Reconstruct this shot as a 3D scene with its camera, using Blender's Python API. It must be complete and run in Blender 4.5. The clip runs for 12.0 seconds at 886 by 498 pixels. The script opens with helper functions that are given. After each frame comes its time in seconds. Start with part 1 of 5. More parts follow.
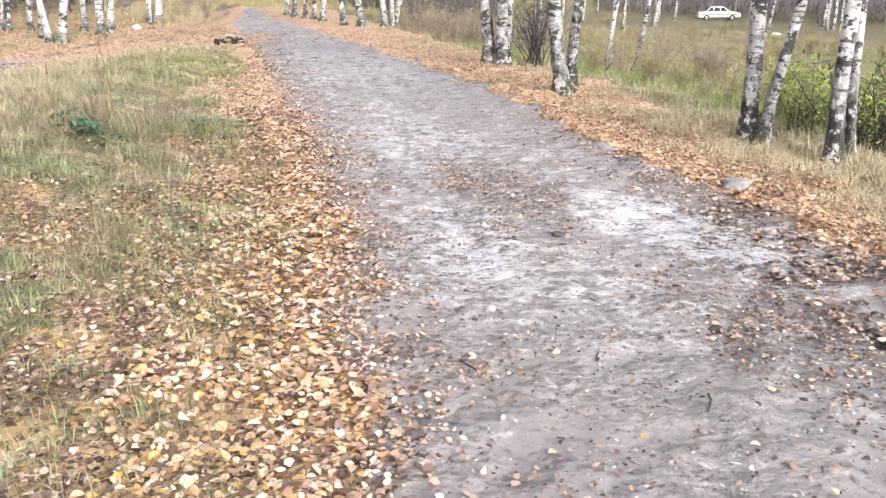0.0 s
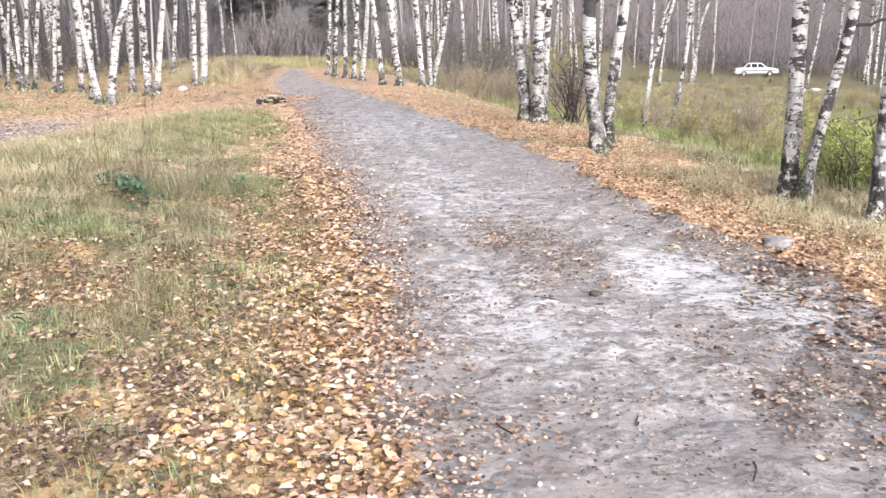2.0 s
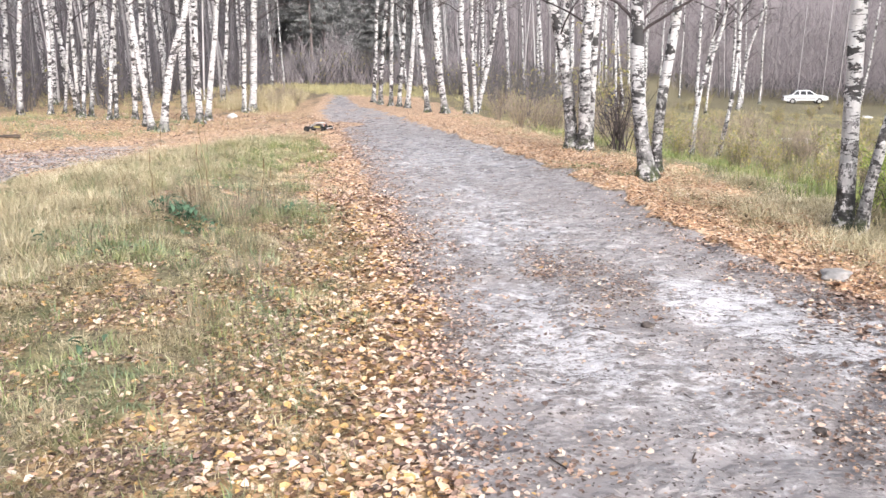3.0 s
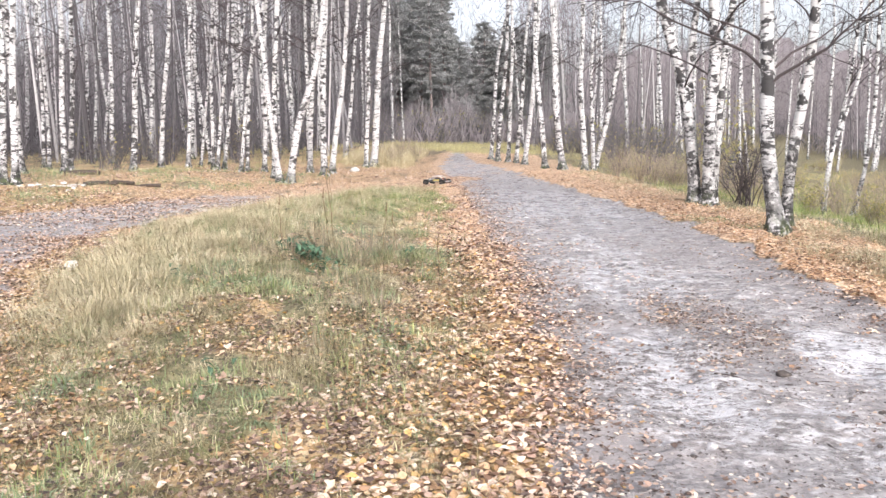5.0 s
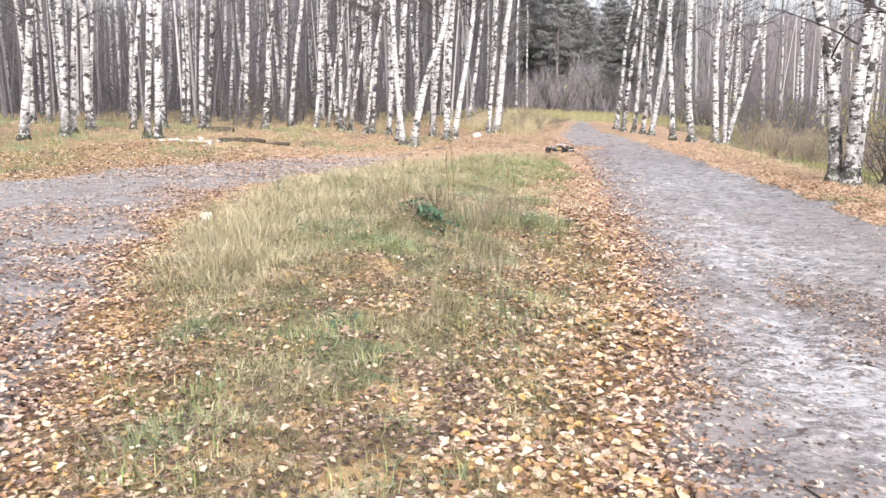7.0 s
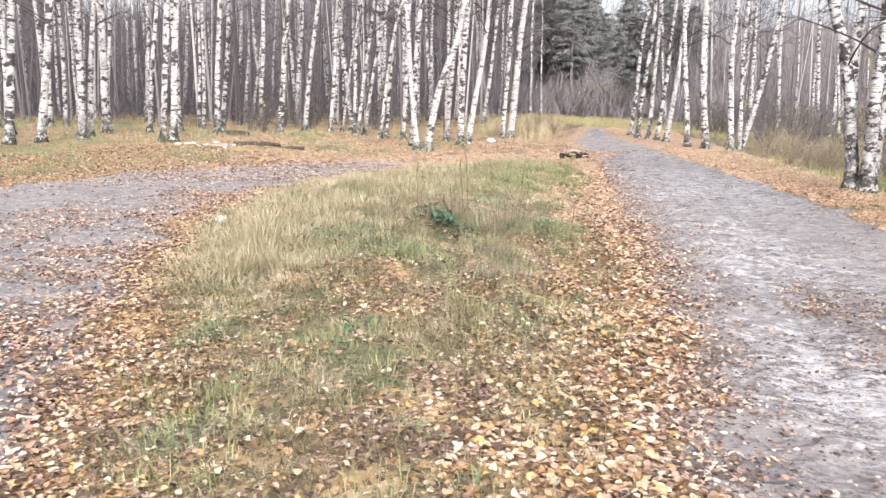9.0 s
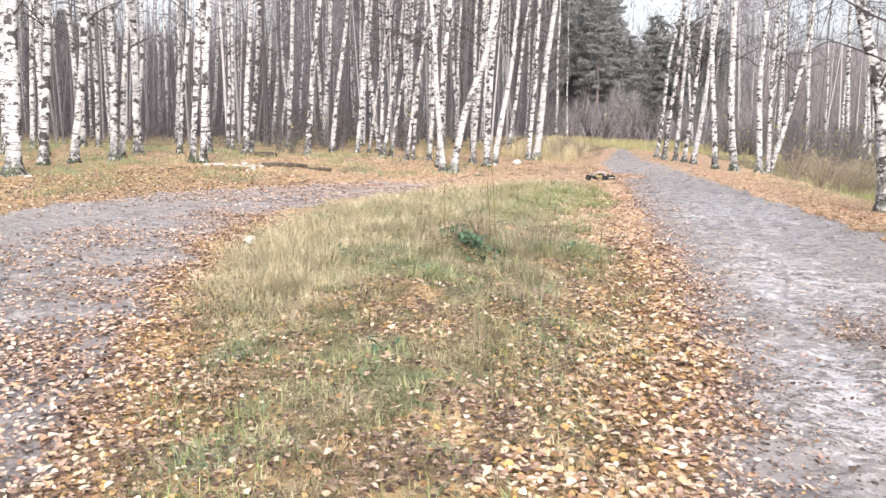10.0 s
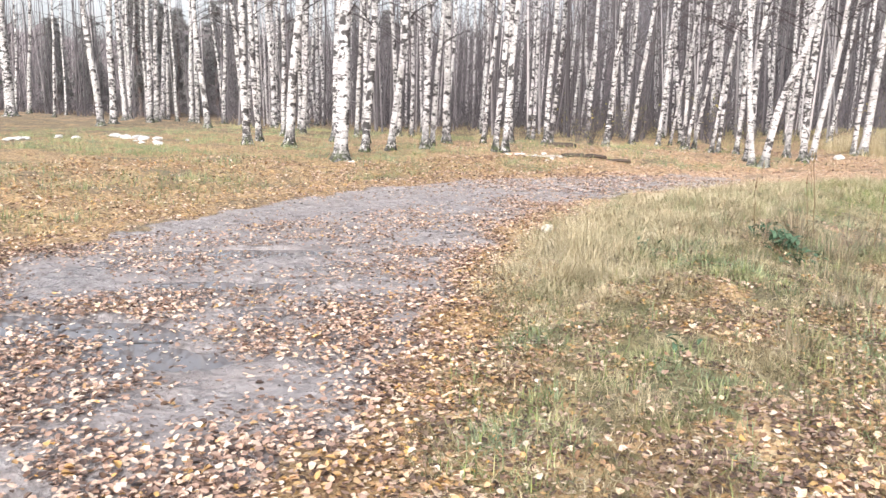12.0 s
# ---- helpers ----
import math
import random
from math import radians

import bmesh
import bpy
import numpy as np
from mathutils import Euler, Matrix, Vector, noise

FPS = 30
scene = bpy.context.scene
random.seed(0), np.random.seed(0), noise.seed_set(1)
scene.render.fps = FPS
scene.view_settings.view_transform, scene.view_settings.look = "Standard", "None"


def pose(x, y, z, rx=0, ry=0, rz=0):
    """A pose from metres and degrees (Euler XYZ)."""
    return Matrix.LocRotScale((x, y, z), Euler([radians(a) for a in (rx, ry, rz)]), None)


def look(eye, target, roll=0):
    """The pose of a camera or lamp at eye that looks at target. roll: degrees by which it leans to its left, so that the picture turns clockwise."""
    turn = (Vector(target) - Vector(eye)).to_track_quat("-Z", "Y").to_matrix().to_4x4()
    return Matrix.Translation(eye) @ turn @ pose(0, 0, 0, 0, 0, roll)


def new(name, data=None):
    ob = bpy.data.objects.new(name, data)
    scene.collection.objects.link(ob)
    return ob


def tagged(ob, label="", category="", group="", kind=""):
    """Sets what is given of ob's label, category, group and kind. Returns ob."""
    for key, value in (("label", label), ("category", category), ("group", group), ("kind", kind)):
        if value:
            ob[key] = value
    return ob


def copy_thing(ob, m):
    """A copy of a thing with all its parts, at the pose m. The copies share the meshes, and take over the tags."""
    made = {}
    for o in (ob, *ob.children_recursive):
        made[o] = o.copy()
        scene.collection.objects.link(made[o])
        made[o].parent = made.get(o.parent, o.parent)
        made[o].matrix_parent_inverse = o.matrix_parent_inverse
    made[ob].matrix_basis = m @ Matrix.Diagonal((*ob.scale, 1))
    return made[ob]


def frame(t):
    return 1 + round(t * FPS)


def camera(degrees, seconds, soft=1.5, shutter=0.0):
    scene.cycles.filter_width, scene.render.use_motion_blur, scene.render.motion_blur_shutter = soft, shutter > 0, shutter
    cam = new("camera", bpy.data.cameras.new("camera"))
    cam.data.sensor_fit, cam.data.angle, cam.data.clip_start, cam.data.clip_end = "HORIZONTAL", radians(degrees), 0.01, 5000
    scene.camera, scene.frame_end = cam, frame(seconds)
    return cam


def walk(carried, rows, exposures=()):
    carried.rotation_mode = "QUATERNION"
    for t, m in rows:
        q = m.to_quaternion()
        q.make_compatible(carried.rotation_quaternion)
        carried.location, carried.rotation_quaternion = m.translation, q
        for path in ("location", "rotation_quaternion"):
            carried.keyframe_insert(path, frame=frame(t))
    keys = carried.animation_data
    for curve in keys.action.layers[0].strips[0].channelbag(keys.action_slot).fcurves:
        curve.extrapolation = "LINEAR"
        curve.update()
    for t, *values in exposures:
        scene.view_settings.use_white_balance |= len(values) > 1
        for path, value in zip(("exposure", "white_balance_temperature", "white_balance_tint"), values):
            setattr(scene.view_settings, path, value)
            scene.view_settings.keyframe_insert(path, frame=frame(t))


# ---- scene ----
cam = camera(56.68, 12.0, soft=1.45)
# seconds, eye x, y, z, yaw, pitch, roll
ROWS = [
    (0.0, 0.000, -0.000, 1.550, 0.00, -18.46, -0.37),
    (0.5, 0.005, 0.015, 1.582, -0.16, -14.48, -1.33),
    (1.0, -0.001, 0.016, 1.580, 1.79, -12.52, -1.54),
    (1.5, 0.006, 0.018, 1.564, 2.81, -13.55, -0.97),
    (2.0, 0.007, 0.024, 1.566, 2.65, -14.58, -1.00),
    (2.5, -0.008, 0.026, 1.562, 3.63, -14.35, -0.70),
    (3.0, -0.043, 0.031, 1.581, 5.62, -12.70, -1.11),
    (3.2, -0.068, 0.030, 1.583, 6.83, -10.43, -0.47),
    (4.8, -0.094, 0.012, 1.443, 12.19, -8.29, -1.15),
    (5.0, -0.105, 0.017, 1.443, 13.51, -8.45, -0.99),
    (5.5, -0.110, 0.017, 1.435, 15.52, -8.78, -0.75),
    (6.0, -0.123, 0.013, 1.430, 17.76, -10.10, -0.20),
    (6.5, -0.135, 0.012, 1.433, 20.24, -10.35, -0.10),
    (7.0, -0.132, 0.008, 1.428, 21.74, -10.70, 0.48),
    (7.5, -0.140, -0.004, 1.430, 21.59, -10.32, 0.52),
    (7.7, -0.145, -0.003, 1.438, 22.00, -10.53, 0.33),
    (9.3, -0.138, -0.005, 1.430, 22.65, -10.26, 0.81),
    (9.5, -0.147, -0.009, 1.435, 21.87, -10.03, 1.26),
    (10.0, -0.158, -0.011, 1.432, 24.42, -8.91, 0.82),
    (10.5, -0.168, -0.010, 1.430, 26.96, -8.92, 0.59),
    (11.0, -0.190, -0.010, 1.432, 29.49, -9.05, 0.63),
    (11.5, -0.229, 0.007, 1.421, 38.68, -8.21, 0.45),
    (12.0, -0.243, 0.018, 1.404, 44.79, -9.74, 0.73),
]
walk(cam, [(t, pose(x, y, z, 0, 0, yaw) @ pose(0, 0, 0, 90 + pitch) @ pose(0, 0, 0, 0, 0, roll)) for t, x, y, z, yaw, pitch, roll in ROWS],
     exposures=((0.0, 0.99, 6400, 14), (5.0, 0.99, 6320, 14), (12.0, 1.0, 6480, 14)))

# ---- overcast daylight ----
world = bpy.data.worlds.new("overcast_sky")
scene.world = world
world.use_nodes = True
wn = world.node_tree
sky = wn.nodes.new("ShaderNodeTexSky")
sky.sky_type, sky.sun_disc = "NISHITA", False
sky.sun_elevation, sky.sun_rotation = radians(32), radians(150)
sky.dust_density, sky.air_density = 4.0, 1.0
grey = wn.nodes.new("ShaderNodeHueSaturation")
grey.inputs["Saturation"].default_value = 0.35
wn.links.new(sky.outputs[0], grey.inputs["Color"])
wn.links.new(grey.outputs[0], wn.nodes["Background"].inputs[0])
wn.nodes["Background"].inputs[1].default_value = 0.15
sun = new("sun", bpy.data.lights.new("sun", "SUN"))
sun.data.energy, sun.data.angle, sun.data.color = 1.0, radians(40), (1.0, 0.985, 0.96)
sun.matrix_world = look((30 * math.sin(radians(150)), 30 * math.cos(radians(150)), 19), (0, 0, 0))

# ---- materials ----
class Nodes:
    """Short ways to lay out a material's nodes."""

    def __init__(self, name, rough=0.85, spec=0.3):
        self.m = bpy.data.materials.new(name)
        self.m.use_nodes = True
        self.t = self.m.node_tree
        self.b = self.t.nodes["Principled BSDF"]
        self.b.inputs["Roughness"].default_value = rough
        self.b.inputs["Specular IOR Level"].default_value = spec

    def put(self, socket, v):
        if isinstance(v, (int, float)):
            socket.default_value = v
        elif isinstance(v, tuple):
            socket.default_value = (*v, 1.0) if len(v) == 3 and socket.type == "RGBA" else v
        else:
            self.t.links.new(v, socket)

    def coords(self, kind="Object", scale=(1, 1, 1), shift=None):
        out = self.t.nodes.new("ShaderNodeTexCoord").outputs[kind]
        n = self.t.nodes.new("ShaderNodeMapping")
        n.inputs["Scale"].default_value = scale
        self.put(n.inputs[0], out)
        if shift is not None:
            self.put(n.inputs["Location"], shift)
        return n.outputs[0]

    def noise(self, vec, scale, detail=3.0, rough=0.55):
        n = self.t.nodes.new("ShaderNodeTexNoise")
        self.put(n.inputs["Vector"], vec)
        n.inputs["Scale"].default_value, n.inputs["Detail"].default_value, n.inputs["Roughness"].default_value = scale, detail, rough
        return n.outputs["Fac"]

    def cells(self, vec, scale, out="Color"):
        n = self.t.nodes.new("ShaderNodeTexVoronoi")
        self.put(n.inputs["Vector"], vec)
        n.inputs["Scale"].default_value = scale
        return n.outputs[out]

    def ramp(self, fac, *stops, flat=False):
        n = self.t.nodes.new("ShaderNodeValToRGB")
        n.color_ramp.interpolation = "CONSTANT" if flat else "LINEAR"
        e = n.color_ramp.elements
        while len(e) < len(stops):
            e.new(0.5)
        for i, (p, c) in enumerate(stops):
            e[i].position, e[i].color = p, ((c, c, c, 1) if isinstance(c, (int, float)) else (*c, 1))
        self.put(n.inputs[0], fac)
        return n.outputs[0]

    def mix(self, fac, a, b, kind="MIX"):
        n = self.t.nodes.new("ShaderNodeMix")
        n.data_type, n.blend_type = "RGBA", kind
        self.put(n.inputs[0], fac), self.put(n.inputs[6], a), self.put(n.inputs[7], b)
        return n.outputs[2]

    def calc(self, op, a, b=0.0, c=0.0):
        n = self.t.nodes.new("ShaderNodeMath")
        n.operation = op
        self.put(n.inputs[0], a), self.put(n.inputs[1], b), self.put(n.inputs[2], c)
        return n.outputs[0]

    def split(self, vec):
        n = self.t.nodes.new("ShaderNodeSeparateXYZ")
        self.put(n.inputs[0], vec)
        return n.outputs

    def attr(self, name):
        n = self.t.nodes.new("ShaderNodeAttribute")
        n.attribute_name = name
        return self.split(n.outputs["Vector"])

    def island(self):
        return self.t.nodes.new("ShaderNodeNewGeometry").outputs["Random Per Island"]

    def chance(self):
        return self.t.nodes.new("ShaderNodeObjectInfo").outputs["Random"]

    def bump(self, h, strength=0.5, dist=0.01):
        n = self.t.nodes.new("ShaderNodeBump")
        n.inputs["Strength"].default_value, n.inputs["Distance"].default_value = strength, dist
        self.put(n.inputs["Height"], h)
        self.t.links.new(n.outputs[0], self.b.inputs["Normal"])

    def done(self, color, rough=None):
        self.put(self.b.inputs["Base Color"], color)
        if rough is not None:
            self.put(self.b.inputs["Roughness"], rough)
        return self.m


def ground_material():
    n = Nodes("ground", 0.8, 0.4)
    p = n.coords()
    road, leaf, green = n.attr("cover")
    pale, wet, tawny = n.attr("sheen_stain")
    fine, mid, big = n.noise(p, 55, 4), n.noise(p, 9, 4, 0.6), n.noise(p, 1.3, 3)
    # trodden wet mud: dark hollows, grey lumps, ruts along the road, a wet film that takes the sky's light
    lane = n.t.nodes.new("ShaderNodeAttribute")
    lane.attribute_name = "lane"
    along = n.t.nodes.new("ShaderNodeMapping")
    along.inputs["Scale"].default_value = (4.2, 0.55, 1.0)
    n.put(along.inputs[0], lane.outputs["Vector"])
    rut = n.noise(along.outputs[0], 1.0, 7, 0.68)
    lump = n.noise(n.coords(scale=(0.88, 1.12, 1)), 8.0, 7, 0.68)
    pit = n.noise(n.coords(scale=(0.85, 1.15, 1)), 25.0, 5, 0.66)
    relief = n.calc("ADD", n.calc("MULTIPLY", lump, 0.48), n.calc("ADD", n.calc("MULTIPLY", pit, 0.32), n.calc("MULTIPLY", rut, 0.20)))
    mud = n.ramp(relief, (0.405, (0.115, 0.102, 0.098)), (0.46, (0.285, 0.262, 0.253)), (0.51, (0.435, 0.407, 0.396)), (0.57, (0.56, 0.532, 0.52)))
    churned = n.ramp(n.calc("ADD", n.noise(p, 1.5, 4, 0.6), n.calc("MULTIPLY", pale, 0.12)), (0.44, 0.18), (0.58, 1.0))
    mud = n.mix(churned, n.mix(mid, (0.33, 0.305, 0.297), (0.41, 0.382, 0.374)), mud)
    mud = n.mix(n.ramp(n.noise(p, 2.1, 5, 0.6), (0.40, 0.0), (0.66, 0.45)), mud, (0.29, 0.245, 0.222))
    mud = n.mix(n.ramp(n.noise(n.coords(scale=(0.85, 1.2, 1)), 34, 5, 0.72), (0.56, 0.0), (0.62, 0.75)), mud, (0.11, 0.096, 0.09))
    mud = n.mix(n.ramp(fine, (0.57, 0.0), (0.70, 0.55)), mud, (0.56, 0.525, 0.52))
    # whitish sky reflection on wet lumps, painted into the mud's colour
    sky_glint = n.ramp(n.calc("ADD", relief, n.calc("MULTIPLY", pale, 0.14)), (0.57, 0.0), (0.64, 0.80))
    mud = n.mix(sky_glint, mud, (0.74, 0.725, 0.735))
    mud = n.mix(n.calc("MULTIPLY", n.calc("SUBTRACT", 1.0, pale), 0.25), mud, (0.25, 0.22, 0.21))
    damp = n.calc("MULTIPLY", wet, n.ramp(n.calc("ADD", n.calc("MULTIPLY", n.noise(p, 2.4, 4), 0.5), n.calc("MULTIPLY", rut, 0.5)), (0.42, 0.0), (0.54, 1.0)))
    mud = n.mix(n.calc("MULTIPLY", damp, 0.35), mud, (0.19, 0.182, 0.19))
    film = n.calc("MAXIMUM", damp, n.calc("MULTIPLY", road, n.ramp(n.calc("ADD", n.noise(p, 3.3, 5, 0.65), n.calc("MULTIPLY", pale, 0.22)), (0.50, 0.15), (0.66, 0.95))))
    # leaf litter; its darkest tones paint in the shade of gaps between leaves
    cell = n.split(n.cells(p, 30))[0]
    litter = n.ramp(cell, (0.0, (0.05, 0.036, 0.028)), (0.24, (0.16, 0.102, 0.058)), (0.50, (0.38, 0.245, 0.105)), (0.80, (0.55, 0.375, 0.18)), (1.0, (0.72, 0.56, 0.38)))
    red = n.ramp(cell, (0.0, (0.14, 0.082, 0.055)), (0.35, (0.52, 0.315, 0.19)), (0.7, (0.79, 0.54, 0.355)), (1.0, (0.88, 0.69, 0.50)))
    litter = n.mix(tawny, litter, red)
    crumb = n.split(n.cells(p, 75))[1]
    litter = n.mix(n.calc("SUBTRACT", 0.45, n.calc("MULTIPLY", tawny, 0.2)), litter, n.ramp(crumb, (0.0, (0.05, 0.036, 0.027)), (0.5, (0.30, 0.20, 0.10)), (1.0, (0.66, 0.52, 0.33))))
    # soil under grass
    turf = n.mix(n.ramp(n.noise(p, 26, 5, 0.7), (0.40, 0.0), (0.62, 1.0)), (0.070, 0.054, 0.037), (0.37, 0.295, 0.185))
    lawn = n.mix(n.ramp(n.noise(p, 14, 4), (0.35, 0.0), (0.65, 1.0)), (0.055, 0.075, 0.030), (0.19, 0.21, 0.085))
    turf = n.mix(n.calc("MULTIPLY", green, n.ramp(big, (0.3, 0.4), (0.6, 1.0))), turf, lawn)
    spread = n.calc("ADD", leaf, n.calc("MULTIPLY", n.calc("SUBTRACT", n.noise(p, 5, 5, 0.7), 0.5), 1.3))
    col = n.mix(n.ramp(n.calc("ADD", road, n.calc("MULTIPLY", n.calc("SUBTRACT", n.noise(p, 7, 4), 0.5), 0.6)), (0.4, 0.0), (0.6, 1.0)), turf, mud)
    col = n.mix(n.ramp(spread, (0.42, 0.0), (0.60, 1.0)), col, litter)
    crust = n.calc("MULTIPLY", n.calc("MULTIPLY", road, churned), n.calc("ADD", n.calc("MULTIPLY", relief, 5.0), n.calc("MULTIPLY", fine, 0.45)))
    loose = n.calc("MULTIPLY", n.calc("SUBTRACT", 1.0, road), n.calc("ADD", mid, cell))
    n.bump(n.calc("ADD", crust, loose), 0.9, 0.014)
    return n.done(col, n.mix(n.calc("MULTIPLY", film, n.ramp(spread, (0.42, 1.0), (0.60, 0.25))), (0.80, 0.80, 0.80), (0.17, 0.17, 0.17)))


def leaf_material(name, *stops):
    n = Nodes(name, 0.55, 0.35)
    col = n.ramp(n.island(), *stops)
    spot = n.noise(n.coords(), 90, 3)
    col = n.mix(n.ramp(spot, (0.5, 0.0), (0.72, 0.4)), col, (0.22, 0.135, 0.08))
    return n.done(col, n.ramp(n.noise(n.coords(), 7), (0.3, 0.4), (0.7, 0.75)))


def blade_material(name, other, *stops, tint=None):
    n = Nodes(name, 0.7, 0.25)
    tuft = n.calc("MULTIPLY_ADD", n.calc("SUBTRACT", n.noise(n.coords(shift=(1.0, 2.0, 0.0)), 5.5, 2), 0.5), 1.5, 0.22)
    col = n.ramp(n.calc("MULTIPLY_ADD", n.island(), 0.56, tuft), *stops)
    if tint:
        col = n.mix(n.ramp(n.noise(n.coords(shift=(3.0, 8.0, 0.0)), 2.7, 3), (0.47, 0.0), (0.58, 0.75)), col, tint)
    return n.done(n.mix(n.ramp(n.noise(n.coords(), 1.6, 4), (0.48, 0.0), (0.62, 0.6)), col, other))


def birch_material(name, reach, clean=0.0, grey=0.37):
    n = Nodes(name, 0.62, 0.3)
    shift = n.calc("MULTIPLY", n.chance(), 37.0)
    p = n.coords(shift=shift)
    z = n.split(n.coords())[2]
    base = n.mix(n.ramp(n.noise(p, 5, 4), (0.35, 0.0), (0.7, 1.0)), (0.74, 0.73, 0.72), (grey, grey * 0.965, grey * 0.94))
    dash = n.noise(n.coords(scale=(6, 6, 26), shift=shift), 1.0, 3, 0.7)
    col = n.mix(n.ramp(dash, (0.56, 0.0), (0.60, 0.88)), base, (0.085, 0.08, 0.078))
    scar = n.noise(n.coords(scale=(5.5, 5.5, 9.0), shift=shift), 1.0, 6, 0.70)
    blotch = n.noise(n.coords(scale=(1.6, 1.6, 3.2), shift=shift), 1.0, 2, 0.5)
    old = n.calc("ADD", scar, n.calc("MULTIPLY", blotch, 0.35))
    col = n.mix(n.ramp(old, (0.690 + clean, 0.0), (0.708 + clean, 0.97)), col, (0.05, 0.046, 0.046))
    band = n.noise(n.coords(scale=(1.5, 1.5, 5.5), shift=shift), 1.0, 4, 0.6)
    col = n.mix(n.ramp(band, (0.615 + clean, 0.0), (0.635 + clean, 0.96)), col, (0.045, 0.042, 0.042))
    # cracked grey-black bark at the foot
    foot = n.ramp(n.calc("ADD", n.calc("MULTIPLY", z, reach), n.calc("MULTIPLY", n.noise(n.coords(scale=(2.5, 2.5, 1.2), shift=shift), 1.0, 5, 0.7), 1.1)), (0.60, 1.0), (0.98, 0.0))
    crack = n.noise(n.coords(scale=(10, 10, 9.0), shift=shift), 1.0, 5, 0.75)
    rind = n.ramp(crack, (0.42, (0.022, 0.021, 0.021)), (0.53, (0.07, 0.067, 0.065)), (0.575, (0.58, 0.56, 0.55)))
    col = n.mix(foot, col, rind)
    moss = n.calc("MULTIPLY", n.ramp(z, (0.02, 1.0), (0.3, 0.0)), n.ramp(n.noise(p, 9), (0.45, 0.0), (0.6, 0.8)))
    col = n.mix(moss, col, (0.07, 0.09, 0.03))
    n.bump(n.calc("ADD", n.calc("MULTIPLY", crack, foot), n.calc("ADD", n.noise(p, 40, 3), scar)), 0.7, 0.014)
    return n.done(col)


def plain(name, a, b, scale=12.0, rough=0.75, spec=0.3, bump=0.3, metal=0.0, stretch=(1, 1, 1)):
    n = Nodes(name, rough, spec)
    n.b.inputs["Metallic"].default_value = metal
    f = n.noise(n.coords(scale=stretch), scale, 4, 0.6)
    n.bump(f, bump, 0.008)
    return n.done(n.mix(n.ramp(f, (0.35, 0.0), (0.68, 1.0)), a, b))


def twig_material(name, *stops):
    n = Nodes(name, 0.8, 0.2)
    return n.done(n.ramp(n.island(), *stops))


GROUND = ground_material()
LEAF_PALE = leaf_material("fallen_leaf_pale", (0.0, (0.10, 0.062, 0.045)), (0.16, (0.28, 0.165, 0.095)), (0.30, (0.52, 0.33, 0.17)), (0.46, (0.67, 0.42, 0.14)),
                          (0.60, (0.69, 0.47, 0.27)), (0.82, (0.77, 0.59, 0.41)), (1.0, (0.85, 0.73, 0.58)))
LEAF_PINK = leaf_material("fallen_leaf_damp", (0.0, (0.07, 0.05, 0.045)), (0.20, (0.20, 0.138, 0.11)), (0.42, (0.45, 0.30, 0.23)), (0.66, (0.68, 0.48, 0.37)), (0.86, (0.77, 0.60, 0.48)), (1.0, (0.84, 0.75, 0.63)))
LEAF_RED = leaf_material("fallen_leaf_russet", (0.0, (0.10, 0.055, 0.038)), (0.16, (0.32, 0.19, 0.12)), (0.40, (0.62, 0.385, 0.225)), (0.70, (0.77, 0.535, 0.35)), (1.0, (0.84, 0.71, 0.56)))
LEAF_BROWN = leaf_material("fallen_leaf_brown", (0.0, (0.06, 0.043, 0.035)), (0.36, (0.165, 0.11, 0.088)), (0.64, (0.34, 0.235, 0.18)), (0.86, (0.57, 0.42, 0.32)), (1.0, (0.80, 0.70, 0.56)))
STRAW = blade_material("dry_grass", (0.40, 0.34, 0.20), (0.0, (0.24, 0.19, 0.115)), (0.35, (0.50, 0.42, 0.26)), (0.7, (0.72, 0.63, 0.43)), (1.0, (0.88, 0.81, 0.63)), tint=(0.43, 0.385, 0.24))
MAT = blade_material("matted_dead_grass", (0.20, 0.15, 0.095), (0.0, (0.075, 0.055, 0.032)), (0.5, (0.32, 0.26, 0.145)), (1.0, (0.62, 0.535, 0.335)), tint=(0.21, 0.20, 0.095))
SWARD = blade_material("green_grass", (0.20, 0.215, 0.095), (0.0, (0.085, 0.11, 0.055)), (0.40, (0.245, 0.285, 0.135)), (0.70, (0.46, 0.455, 0.24)), (1.0, (0.70, 0.64, 0.42)), tint=(0.225, 0.315, 0.195))
LUSH = blade_material("lush_grass", (0.36, 0.31, 0.15), (0.0, (0.11, 0.165, 0.055)), (0.5, (0.24, 0.32, 0.105)), (1.0, (0.46, 0.46, 0.20)))
RANK = blade_material("rank_herbs", (0.30, 0.23, 0.15), (0.0, (0.08, 0.10, 0.07)), (0.35, (0.18, 0.205, 0.13)), (0.65, (0.37, 0.31, 0.20)), (1.0, (0.60, 0.51, 0.35)), tint=(0.30, 0.225, 0.175))
MEADOW = blade_material("meadow_grass", (0.40, 0.32, 0.18), (0.0, (0.22, 0.215, 0.105)), (0.5, (0.44, 0.405, 0.20)), (1.0, (0.66, 0.58, 0.34)))
BIRCH = birch_material("birch_bark", 0.7, 0.018)
OLD_BIRCH = birch_material("old_birch_bark", 0.30, 0.01, 0.56)
CLEAN_BIRCH = birch_material("clean_birch_bark", 1.3, 0.06)
DARK_TWIG = twig_material("dark_twig", (0.0, (0.045, 0.038, 0.038)), (1.0, (0.11, 0.09, 0.088)))
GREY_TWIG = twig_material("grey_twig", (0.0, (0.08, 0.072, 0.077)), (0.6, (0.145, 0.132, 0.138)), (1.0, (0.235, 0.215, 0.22)))
